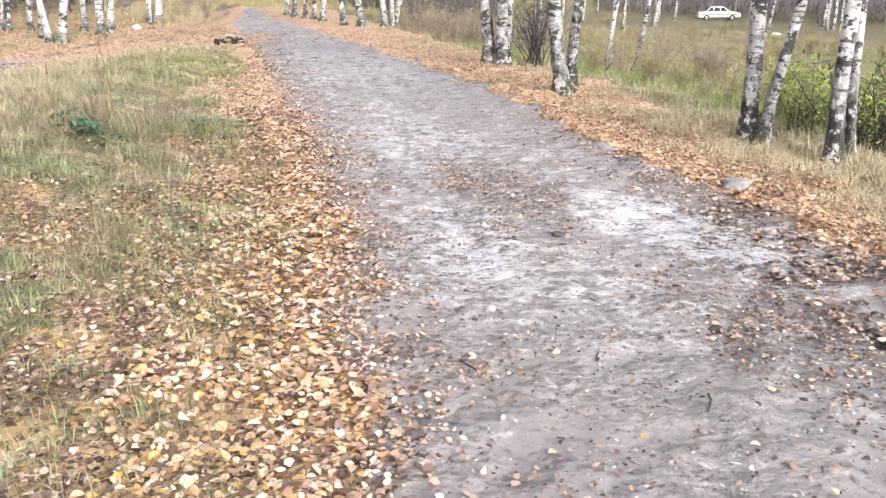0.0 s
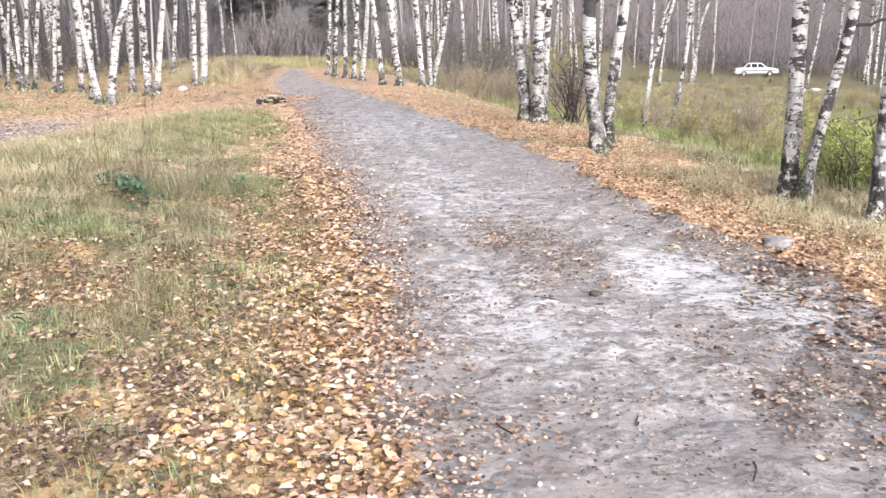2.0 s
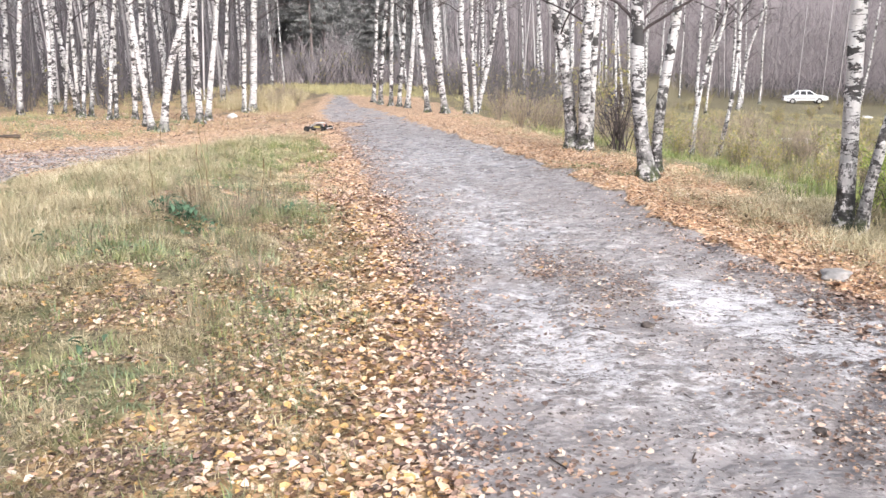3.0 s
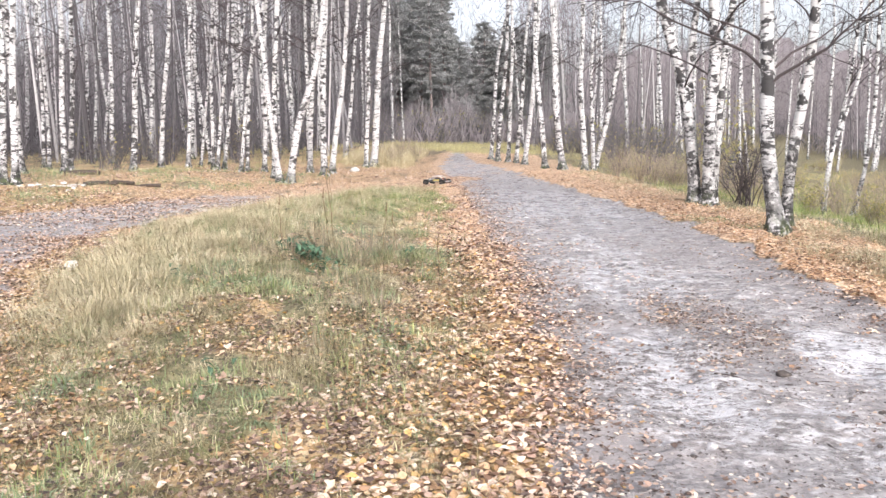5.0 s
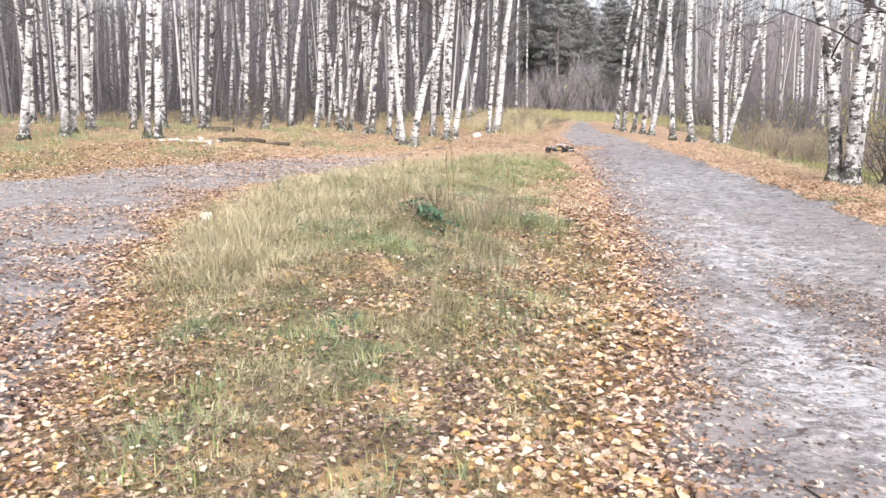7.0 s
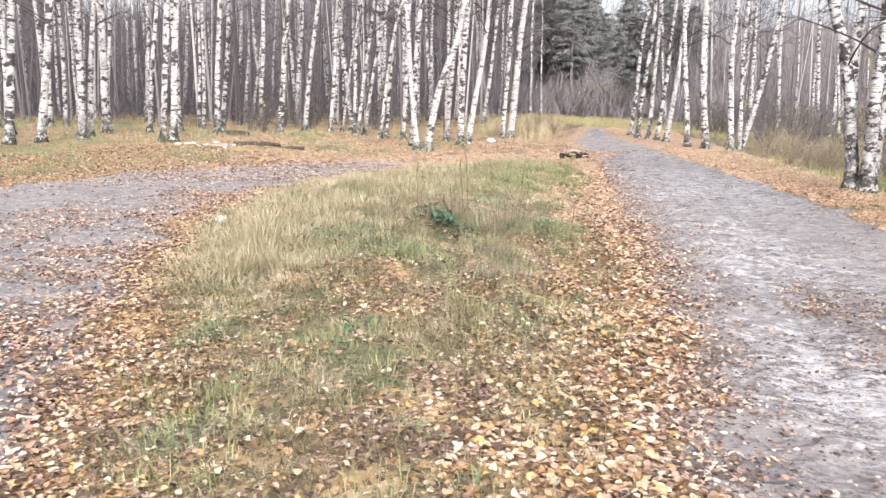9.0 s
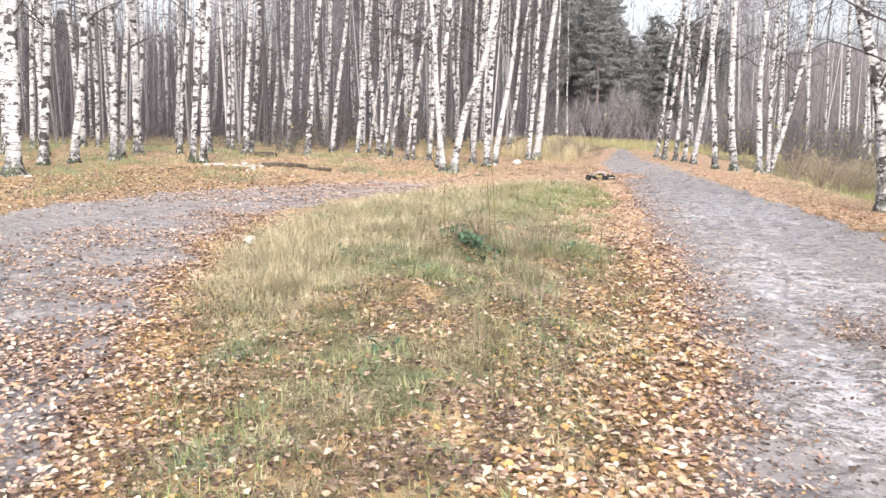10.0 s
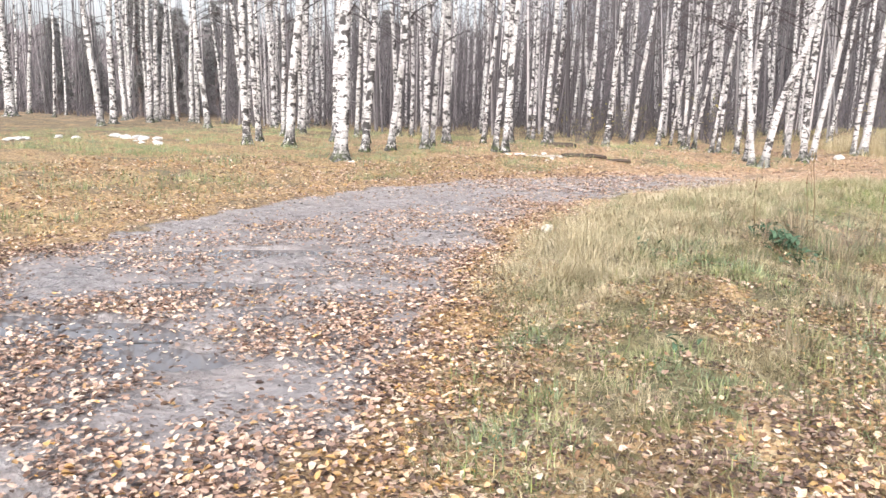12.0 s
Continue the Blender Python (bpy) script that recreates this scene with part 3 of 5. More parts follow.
    tagged(new("backdrop", mesh_of("backdrop", v, [np.stack([i, j, n + j, n + i], -1)], HAZED_WOODS)), "grey-brown wall of distant bare woods with haze painted into its colour", "forest", kind="structure")


lay_backdrop()

# ---- birches ----
TREE_SPOTS = []


def stem_line(tall, bend, rng):
    """Heights and sideways places along a stem that passes the given heights and offsets and then straightens up."""
    h = np.concatenate([np.array([-0.25, 0.0, 0.08, 0.18, 0.32, 0.5]), np.arange(0.8, 6.0, 0.3), np.arange(6.0, tall, 0.7), [tall]])
    bh, bo = [0.0] + list(bend[0::2]), [0.0] + list(bend[1::2])
    slope = (bo[-1] - bo[-2]) / max(bh[-1] - bh[-2], 0.3)
    bh, bo = bh + [bh[-1] + 3.0, tall + 1], bo + [bo[-1] + slope * 1.6, bo[-1] + slope * 2.2]
    off = np.interp(h, bh, bo)
    smooth = off.copy()
    for _ in range(2):
        smooth[6:-1] = (smooth[5:-2] + smooth[6:-1] + smooth[7:]) / 3
    wob = 0.035 * np.sin(h * 1.1 + rng.uniform(0, 6)) * np.clip(h / 3, 0, 1)
    deep = np.cumsum(rng.normal(0, 0.012, len(h))) * np.clip(h, 0, 1)
    return h, smooth + wob, deep


def stem_radius(h, tall, dia):
    return 0.5 * dia * (1 + 0.9 * np.exp(-np.clip(h, 0, 9) / 0.13)) * np.clip(1.02 - h / tall, 0.02, 1.2) ** 0.75


def limbs_for(tubes, h, pts, tall, dia, rng, low, count, reach=1.0, thick=0.011):
    """Bare limbs with hanging twigs, from the height low to the top."""
    for _ in range(count):
        t = low + (tall * 0.97 - low) * rng.random() ** 0.8
        base = np.array([np.interp(t, h, pts[:, k]) for k in range(3)])
        a = rng.uniform(0, 2 * math.pi)
        long = reach * (0.5 + 1.7 * (1 - t / tall)) * rng.uniform(0.6, 1.2)
        out = np.array([math.cos(a), math.sin(a), 0])
        k = np.linspace(0, 1, 6)[:, None]
        line = base + out * long * k + np.array([0, 0, 1.0]) * long * (0.75 * k - 0.35 * k ** 2) + rng.normal(0, 0.05, (6, 3)) * k
        r0 = thick * (0.7 + 1.2 * (1 - t / tall))
        tubes.add(line, np.linspace(r0, 0.003, 6), 4)
        for _ in range(6):
            s = rng.uniform(0.25, 1.0)
            p = np.array([np.interp(s, k[:, 0], line[:, m]) for m in range(3)])
            b = a + rng.normal(0, 0.9)
            w = long * rng.uniform(0.2, 0.5)
            q = np.linspace(0, 1, 4)[:, None]
            twig = p + np.array([math.cos(b), math.sin(b), 0]) * w * q + np.array([0, 0, 1.0]) * w * (0.5 * q - 0.9 * q ** 2)
            tubes.add(twig, np.linspace(0.0045, 0.002, 4), 3)


def birch_parts(root, dia, bend, seed, tall, along=(1.0, 0.0), limbs=26, low=3.2, bark=None):
    rng = np.random.default_rng(seed)
    h, off, deep = stem_line(tall, bend, rng)
    pts = np.stack([off * along[0] - deep * along[1], off * along[1] + deep * along[0], h], -1)
    trunk = Tubes()
    trunk.add(pts, stem_radius(h, tall, dia), 12, 0.03, rng)
    part("trunk", trunk.mesh("trunk", bark or BIRCH), root)
    crown = Tubes()
    limbs_for(crown, h, pts, tall, dia, rng, low, limbs)
    part("crown", crown.mesh("crown", DARK_TWIG), root, "bare dark twigs")
    return h, pts


def birch(x, y, dia, *bend, tall=None, low=2.6, limbs=30, old=False, clean=False):
    """A birch that stands at x, y. bend: heights and offsets across the line of sight of the road's fork."""
    n = math.hypot(x, y)
    TREE_SPOTS.append((x, y))
    seed = int(abs(x * 131 + y * 17) * 10)
    tall = tall or 8.5 + 22 * min(dia, 0.3) + (seed % 10) * 0.2
    root = new("birch_tree")
    root.location = (x, y, float(height(x, y)))
    label = "old birch, white above a black cracked lower trunk, nearly leafless" if old else "white-barked birch with black flecks, nearly leafless"
    tagged(root, label, "tree", "birches along the road")
    birch_parts(root, dia, bend, seed, tall, (y / n, -x / n), limbs, low, OLD_BIRCH if old else CLEAN_BIRCH if clean else BIRCH)
    return root


def dark_limb(root, *steps, thick=0.024):
    """A strong bare limb of a birch: steps are triples of offset across the sight line, offset along it, and height."""
    rng = np.random.default_rng(int(abs(steps[0][2]) * 1000))
    t = Tubes()
    across = Vector((root.location.y, -root.location.x, 0)).normalized()
    p = np.array([(o * across.x + d * across.y * -1, o * across.y + d * across.x, h) for o, d, h in steps], float)
    k = np.linspace(0, len(p) - 1, 12)
    line = np.stack([np.interp(k, np.arange(len(p)), p[:, m]) for m in range(3)], -1) + rng.normal(0, 0.012, (12, 3))
    t.add(line, np.linspace(thick, thick * 0.25, 12), 6)
    for _ in range(16):
        i = rng.integers(4, 12)
        d = (line[-1] - line[0]) / np.linalg.norm(line[-1] - line[0]) + rng.normal(0, 0.6, 3)
        q = np.linspace(0, 1, 5)[:, None]
        w = rng.uniform(0.3, 0.9)
        t.add(line[i] + d * w * q + np.array([0, 0, -0.25]) * q ** 2 * w, np.linspace(0.009, 0.0025, 5), 3)
    part("limb", t.mesh("limb", DARK_TWIG), root, "dark bare limb")


birch(-46.35, 14.71, 0.51, 5.24, -0.15)
birch(-53.94, 18.17, 0.25, 6.68, 0.43)
birch(-32.67, 13.60, 0.25, 2.43, -0.21, 4.73, -0.42)
birch(-35.20, 15.20, 0.29, 2.59, 0.02, 5.12, 0.07)
birch(-38.90, 17.39, 0.24, 2.96, -0.1, 5.52, -0.19)
birch(-37.01, 17.71, 0.23, 5.46, 0.1)
birch(-37.96, 18.48, 0.24, 5.63, 0.2)
birch(-56.48, 27.98, 0.36, 8.22, 0.62)
birch(-46.72, 25.01, 0.30, 7.16, 0.17)
birch(-29.93, 16.67, 0.23, 2.76, -0.24, 4.86, -0.39)
birch(-43.67, 25.42, 0.26, 7.0, 0.28)
birch(-20.02, 12.29, 0.21, 1.91, -0.07, 3.82, -0.1)
birch(-21.16, 13.40, 0.17, 1.94, -0.11, 3.98, -0.23)
birch(-48.15, 32.04, 0.28, 8.01, 0.21)
birch(-23.27, 15.68, 0.15, 4.32, 0.05)
birch(-18.31, 12.48, 0.24, 2.15, 0.17, 3.7, 0.31)
birch(-24.66, 17.44, 0.18, 4.6, 0.27)
birch(-14.67, 11.30, 0.29, 1.75, 0.1, 3.4, 0.18)
birch(-15.94, 13.06, 0.19, 1.64, 0.13, 3.63, 0.25)
birch(-15.60, 13.60, 0.18, 1.59, 0.19, 3.6, 0.41)
birch(-22.35, 19.97, 0.16, 4.74, 0.1)
birch(-23.00, 21.19, 0.15, 4.94, 0.03)
birch(-16.02, 15.18, 0.19, 2.09, 0.07, 3.8, 0.1)
birch(-16.32, 15.73, 0.14, 2.1, 0.14, 3.85, 0.26)
birch(-16.82, 18.36, 0.13, 4.36, 0.43)
birch(-14.24, 15.98, 0.15, 2.09, 0.13, 3.98, 0.25)
birch(-14.03, 16.10, 0.17, 2.09, 0.14, 3.98, 0.26)
birch(-34.15, 40.42, 0.26, 8.34, 0.69)
birch(-21.35, 26.06, 0.13, 3.77, 0.16, 5.77, 0.22)
birch(-16.64, 21.13, 0.18, 2.87, 0.13, 4.81, 0.22)
birch(-17.50, 22.51, 0.16, 5.07, 0.42)
birch(-25.66, 34.32, 0.20, 7.1, 0.43)
birch(-23.48, 31.94, 0.16, 6.67, 0.51)
birch(-20.93, 29.54, 0.20, 6.21, 0.29)
birch(-15.82, 23.32, 0.20, 3.04, 0.27, 5.13, 0.48)
birch(-20.72, 31.93, 0.22, 6.55, 0.45)
birch(-16.61, 26.15, 0.18, 3.23, 0.34, 5.56, 0.62)
birch(-15.31, 25.76, 0.14, 5.41, 0.41)
birch(-15.77, 27.40, 0.10, 3.74, 0.57, 5.74, 0.87)
birch(-13.38, 23.99, 0.12, 5.12, 0.21)
birch(-13.25, 24.02, 0.12, 3.04, 0.36, 5.13, 0.63)
birch(-13.23, 24.43, 0.12, 3.02, 0.5, 5.15, 0.91)
birch(-11.71, 22.61, 0.11, 3.38, 0.46, 4.84, 0.85)
birch(-11.58, 22.77, 0.11, 4.86, 0.37)
birch(-11.26, 23.26, 0.14, 4.93, 0.28)
birch(-9.93, 21.11, 0.16, 4.66, 0.24)
birch(-9.58, 20.68, 0.15, 1.67, -0.15, 4.61, -0.42, clean=True)
birch(-9.10, 20.27, 0.19, 1.09, 0.17, 1.82, 0.36, 2.33, 0.57, 2.84, 0.82, 3.71, 0.93, 4.56, 1.03, clean=True)
birch(-18.73, 42.35, 0.20, 7.79, 0.18)
birch(-9.97, 23.74, 0.15, 4.95, 0.29)
birch(-9.06, 22.62, 0.19, 3.24, 0.05, 4.81, 0.22)
birch(-9.24, 23.69, 0.17, 2.39, 0.36, 4.95, 0.64, clean=True)
birch(-12.88, 34.94, 0.18, 6.56, 0.78)
birch(-9.62, 28.07, 0.16, 5.6, 0.3)
birch(-9.50, 28.59, 0.25, 3.0, 0.26, 5.64, 0.51, clean=True)
birch(-6.53, 36.13, 0.18, 4.21, 0.34, 6.57, 0.74)
birch(-5.92, 34.28, 0.19, 3.26, 0.29, 6.3, 0.51)
birch(-5.10, 31.92, 0.16, 3.83, 0.2, 5.92, 0.14)
birch(-4.78, 31.90, 0.16, 4.53, 0.4, 5.91, 0.55)
birch(-4.23, 30.24, 0.18, 2.99, 0.38, 5.64, 0.53, clean=True)
birch(-3.22, 27.97, 0.18, 4.14, -0.32, 5.35, -0.34)
birch(-2.59, 27.53, 0.21, 2.47, -0.27, 5.23, -0.36)
birch(-1.85, 27.63, 0.19, 3.13, -0.17, 5.26, -0.15)
birch(-1.71, 29.85, 0.14, 4.4, -0.11, 5.67, -0.06)
birch(-1.73, 31.20, 0.20, 2.21, 0.56, 3.83, 0.8, 5.81, 1.0)
birch(0.88, 15.36, 0.21, 1.84, -0.19, 2.49, -0.34, 3.47, -0.63, low=1.9, limbs=46, old=True)
birch(1.08, 15.22, 0.22, 1.87, 0.02, 2.51, 0.08, 3.44, -0.03, low=1.9, limbs=46, old=True)
birch(0.91, 15.42, 0.14, 1.84, -0.17, 2.3, -0.19, 3.5, -0.04, low=2.4, limbs=24, old=True)
birch(1.16, 15.30, 0.15, 1.9, 0.08, 2.5, 0.14, 3.44, 0.28, low=2.4, limbs=24, old=True)
FORKED = birch(1.65, 11.32, 0.19, 0.96, -0.16, 2.15, -0.17, 2.84, -0.23, low=1.9, limbs=46, old=True)
birch(1.85, 11.95, 0.15, 0.96, 0.02, 1.95, 0.17, 2.9, 0.24, low=1.9, limbs=46, old=True)
birch(4.19, 21.12, 0.08, 1.55, 0.14, 2.72, 0.35, old=True)
birch(3.00, 8.03, 0.16, 0.81, -0.01, 1.69, -0.02, 2.03, -0.01, low=1.9, limbs=46, old=True)
LEANING = birch(3.08, 7.84, 0.10, 0.83, 0.09, 1.34, 0.21, 2.0, 0.28, low=1.9, limbs=46, old=True)
birch(3.35, 6.90, 0.13, 0.68, -0.05, 1.36, -0.04, low=1.9, limbs=46, old=True)
birch(3.59, 7.15, 0.09, 0.81, -0.06, 1.37, -0.07, low=1.9, limbs=46, old=True)
birch(3.99, 20.49, 0.09, 1.68, 0.19, 2.82, 0.56, 3.42, 0.66, old=True)
birch(4.99, 21.73, 0.11, 1.3, 0.23, 2.63, 0.3, 3.55, 0.33, old=True)
birch(15.40, 61.75, 0.26, 4.31, 0.55, 6.89, 1.32)
dark_limb(LEANING, (0.22, 0, 1.62), (0.5, 0, 1.7), (0.85, 0, 1.64), (1.3, 0.1, 1.6), (1.8, 0.2, 1.75), thick=0.018)
dark_limb(FORKED, (-0.17, 0, 1.9), (-0.35, 0.05, 2.2), (-0.7, 0.1, 2.43), (-1.25, 0.1, 2.68), (-1.8, 0.2, 3.0), (-2.3, 0.2, 3.1))
dark_limb(FORKED, (-0.17, 0, 1.88), (0.15, -0.05, 2.08), (0.55, -0.1, 2.35), (0.85, -0.1, 2.68), (1.15, -0.1, 3.05), (1.5, -0.1, 3.5))


# ---- the wood behind: birches of a few growths, copied ----
def free_spot(x, y, gap):
    return all((x - a) ** 2 + (y - b) ** 2 > gap * gap for a, b in TREE_SPOTS)


def plant_woods():
    rng = np.random.default_rng(21)
    models = []
    for i in range(6):
        root = new("birch_tree")
        tagged(root, "slender white-barked birch of the wood, leafless", "tree", "birches of the wood")
        lean = rng.normal(0, 0.25)
        birch_parts(root, 0.13 + 0.02 * i, (2.0, lean * 0.4, 5.0, lean), 900 + i, 11.5 + 0.6 * i, limbs=18, low=4.5)
        models.append(root)
    placed = 0
    for _ in range(6000):
        if placed >= 125:
            break
        a, r = radians(rng.uniform(-78, 14)), 24 + 40 * rng.random() ** 0.8
        x, y = r * math.sin(a), r * math.cos(a)
        left, right = road_sides(x, y)
        track, side = track_field(x, y)
        if left > -2.2 and right > -2.2 or track > -6.5 or not free_spot(x, y, 1.0):
            continue
        if x < -24 and y < 0.52 * -x and r < 46 or (left > 0 and right < 0 and r < 46) or (left < 0 and y > 20 and left > -3.5):
            continue
        TREE_SPOTS.append((x, y))
        m = pose(x, y, float(height(x, y)), rng.normal(0, 1.5), rng.normal(0, 1.5), rng.uniform(0, 360))
        if placed < len(models):
            models[placed].matrix_basis = m
        else:
            copy_thing(models[placed % len(models)], m)
        placed += 1
    return models


WOOD_BIRCHES = plant_woods()


def plant_far_woods():
    """Woods too far to count: thin pale trunks, and a mist of twigs between them."""
    rng = np.random.default_rng(33)
    trunks, twigs = Tubes(), Tubes()
    n = 0
    while n < 1300:
        a, r = radians(rng.uniform(-100, 70)), rng.uniform(36, 130)
        x, y = r * math.sin(a), r * math.cos(a)
        left, right = road_sides(x, y)
        if a > radians(2) and rng.random() < 0.5 or abs(a - radians(-12.5)) < radians(4.5):
            continue
        if (left > -4 and right > -4 and y < 75) or (a > radians(6) and r < 92) or (a < radians(-60) and r < 62) or (r < 60 and (right < 0 and left > 0)) or (left < 0 and track_field(x, y)[0] > -9):
            continue
        z, tall = float(height(x, y)), rng.uniform(9, 14) + 6.0 * ease((r - 75) / 30)
        lean = rng.normal(0, 0.05, 2) * tall
        k = np.linspace(0, 1, 4)[:, None]
        trunks.add(np.array([x, y, z - 0.3]) + k * np.array([lean[0], lean[1], tall]), np.linspace(rng.uniform(0.03, 0.085), 0.015, 4), 5)
        n += 1
    tagged(new("far_birch_wood", trunks.mesh("far_birch_wood", PALE_TRUNK)), "distant wood of thin pale birch trunks", "forest", kind="stuff")
    m = 110000
    a = np.radians(rng.uniform(-100, 70, m))
    r = 34 + 100 * rng.random(m) ** 0.9
    x, y = r * np.sin(a), r * np.cos(a)
    left, right = road_sides(x, y)
    ok = ~((left > -3.5) & (right > -3.5) & (y < 75)) & ~((a > radians(-1.5)) & (r < 92)) & ~((np.abs(a - radians(-12.5)) < radians(4.0)) & (r < 90)) & ~((a < radians(-60)) & (r < 58)) & ~((right < 0) & (left > 0) & (r < 50))
    x, y, r = x[ok], y[ok], r[ok]
    da, dr = np.radians(rng.uniform(-52, -17, 42000)), rng.uniform(48, 110, 42000)
    x, y, r = np.concatenate([x, dr * np.sin(da)]), np.concatenate([y, dr * np.cos(da)]), np.concatenate([r, dr])
    m = len(x)
    rise = 1.0 + 0.6 * ease((r - 75) / 30)
    high = rise * np.where(rng.random(m) < 0.35, rng.uniform(0, 1.0, m), rng.uniform(1.0, 13.5, m))
    high = np.where(np.arctan2(x, y) < radians(-36), high * 0.45, high)
    z = height(x, y) + high
    long = rng.uniform(0.8, 2.6, m)
    d = np.stack([rng.normal(0, 0.75, m), rng.normal(0, 0.75, m), np.ones(m)], -1)
    d /= np.linalg.norm(d, axis=1)[:, None]
    b = rng.uniform(0, 2 * math.pi, m)
    w = np.stack([np.cos(b), np.sin(b), 0 * b], -1) * (rng.uniform(0.010, 0.028, m) * r / 60)[:, None]
    p = np.stack([x, y, z], -1)
    tip = p + d * long[:, None]
    third = np.cross(d, w)
    v = np.stack([p + w, p - 0.5 * w + 0.87 * third, p - 0.5 * w - 0.87 * third, tip], 1)
    i = np.arange(m)[:, None] * 4
    f = np.concatenate([i + np.array([0, 1, 3]), i + np.array([1, 2, 3]), i + np.array([2, 0, 3])])
    far = np.radians(rng.uniform(-40, 70, 60000))
    fr = rng.uniform(94, 140, 60000)
    fx, fy, k = fr * np.sin(far), fr * np.cos(far), 60000
    ft = height(fx, fy) + np.where(np.abs(far - radians(-12.5)) < radians(4.5), 9.0, np.where(far > radians(-3), 9.5, 20.0)) * rng.random(k) ** 0.8
    fp = np.stack([fx, fy, ft], -1)
    fd = np.stack([rng.normal(0, 0.7, k), rng.normal(0, 0.7, k), np.ones(k)], -1) * rng.uniform(1.0, 3.5, k)[:, None]
    fw = np.stack([np.cos(far), -np.sin(far), 0 * far], -1) * rng.uniform(0.014, 0.042, k)[:, None]
    fn = np.stack([np.sin(far), np.cos(far), 0 * far], -1) * 0.03
    fi = np.arange(k)[:, None] * 4
    fv = np.stack([fp + fw, fp - fw, fp + fn, fp + fd], 1)
    ff = np.concatenate([fi + np.array(t) for t in ((0, 1, 3), (1, 2, 3), (2, 0, 3))])
    ba, br = np.radians(rng.uniform(-24, -4, 6000)), rng.uniform(66, 92, 6000)
    bx, by, k2 = br * np.sin(ba), br * np.cos(ba), 6000
    bp = np.stack([bx, by, height(bx, by) + (2.2 + 1.1 * np.sin(ba * 47) + 0.9 * np.sin(ba * 113 + 1) + 0.6 * np.sin(ba * 211)) * rng.random(k2) ** 1.8], -1)
    bd = np.stack([rng.normal(0, 0.45, k2), rng.normal(0, 0.45, k2), np.ones(k2)], -1) * rng.uniform(0.8, 2.4, k2)[:, None]
    bw = np.stack([np.cos(ba), -np.sin(ba), 0 * ba], -1) * rng.uniform(0.008, 0.026, k2)[:, None]
    bn = np.stack([np.sin(ba), np.cos(ba), 0 * ba], -1) * 0.03
    bi = np.arange(k2)[:, None] * 4
    bf = np.concatenate([bi + np.array(t) for t in ((0, 1, 3), (1, 2, 3), (2, 0, 3))])
    # both distant brushes wear the twig colour with haze painted in
    tagged(new("end_brush", mesh_of("end_brush", np.stack([bp + bw, bp - bw, bp + bn, bp + bd], 1), [bf], HAZED_TWIG)), "leafless brush before the pines, paled by haze in its colour", "undergrowth", kind="stuff")
    tagged(new("far_brush", mesh_of("far_brush", fv, [ff], HAZED_TWIG)), "bare crowns of the distant wood, haze painted into their colour", "undergrowth", kind="stuff")
    tagged(new("undergrowth", mesh_of("undergrowth", v, [f], GREY_TWIG)), "grey mass of bare twigs and undergrowth in the wood", "undergrowth", kind="stuff")


plant_far_woods()


def pine(x, y, tall, seed, low=0.3):
    rng = np.random.default_rng(seed)
    root = new("pine_tree")
    root.location = (x, y, float(height(x, y)))
    tagged(root, "tall pine with a reddish trunk, haze painted into its colours, behind the birches", "tree", "pines behind the birches")
    t = Tubes()
    h = np.linspace(-0.3, tall, 14)
    sway = np.cumsum(rng.normal(0, 0.05, 14))
    t.add(np.stack([sway, -sway * 0.4, h], -1), 0.17 * np.clip(1.05 - h / tall, 0.06, 1) ** 0.8, 8)
    part("trunk", t.mesh("trunk", HAZED_PINE_BARK), root)
    wood, at, way = Tubes(), [], []
    for i in range(58):
        z = tall * (low + (0.985 - low) * (i + rng.random()) / 58)
        a = i * 2.4 + rng.normal(0, 0.4)
        long = (0.35 + 2.6 * np.clip(1.02 - z / tall, 0, 1) ** 0.55) * rng.uniform(0.45, 1.15)
        k = np.linspace(0, 1, 5)[:, None]
        stem = np.array([np.interp(z, h, sway), np.interp(z, h, -0.4 * sway), z])
        line = stem + np.array([math.cos(a), math.sin(a), 0]) * long * k + np.array([0, 0, 1.0]) * long * (0.22 * k - 0.30 * k ** 2 + 0.12 * k ** 3) + rng.normal(0, 0.04, (5, 3)) * k
        wood.add(line, np.linspace(0.035, 0.008, 5), 4)
        for _ in range(int(5 + 5 * long)):
            t = rng.uniform(0.25, 1.02)
            at.append(np.array([np.interp(t, k[:, 0], line[:, q]) for q in range(3)]) + rng.normal(0, 0.16, 3) * np.array([1, 1, 0.6]))
            way.append(a)
    part("branchwork", wood.mesh("branchwork", HAZED_PINE_BARK), root, "thin bare boughs")
    each = 36
    p = np.repeat(np.array(at), each, axis=0)
    m = len(p)
    a = np.repeat(np.array(way), each) + rng.normal(0, 0.9, m)
    p = p + rng.normal(0, 0.13, (m, 3)) * np.array([1, 1, 0.55])
    d = np.stack([np.cos(a), np.sin(a), rng.normal(0.25, 0.5, m)], -1)
    d /= np.linalg.norm(d, axis=1)[:, None]
    u = np.cross(d, rng.normal(0, 1, (m, 3)))
    s = rng.uniform(0.06, 0.13, m)[:, None]
    v = np.stack([p - d * s, p + u * s * 0.3, p + d * s, p - u * s * 0.3], 1)
    part("crown", mesh_of("crown", v, [np.arange(m)[:, None] * 4 + np.arange(4)], HAZED_NEEDLE), root, "needle boughs greyed by painted haze")
    return root


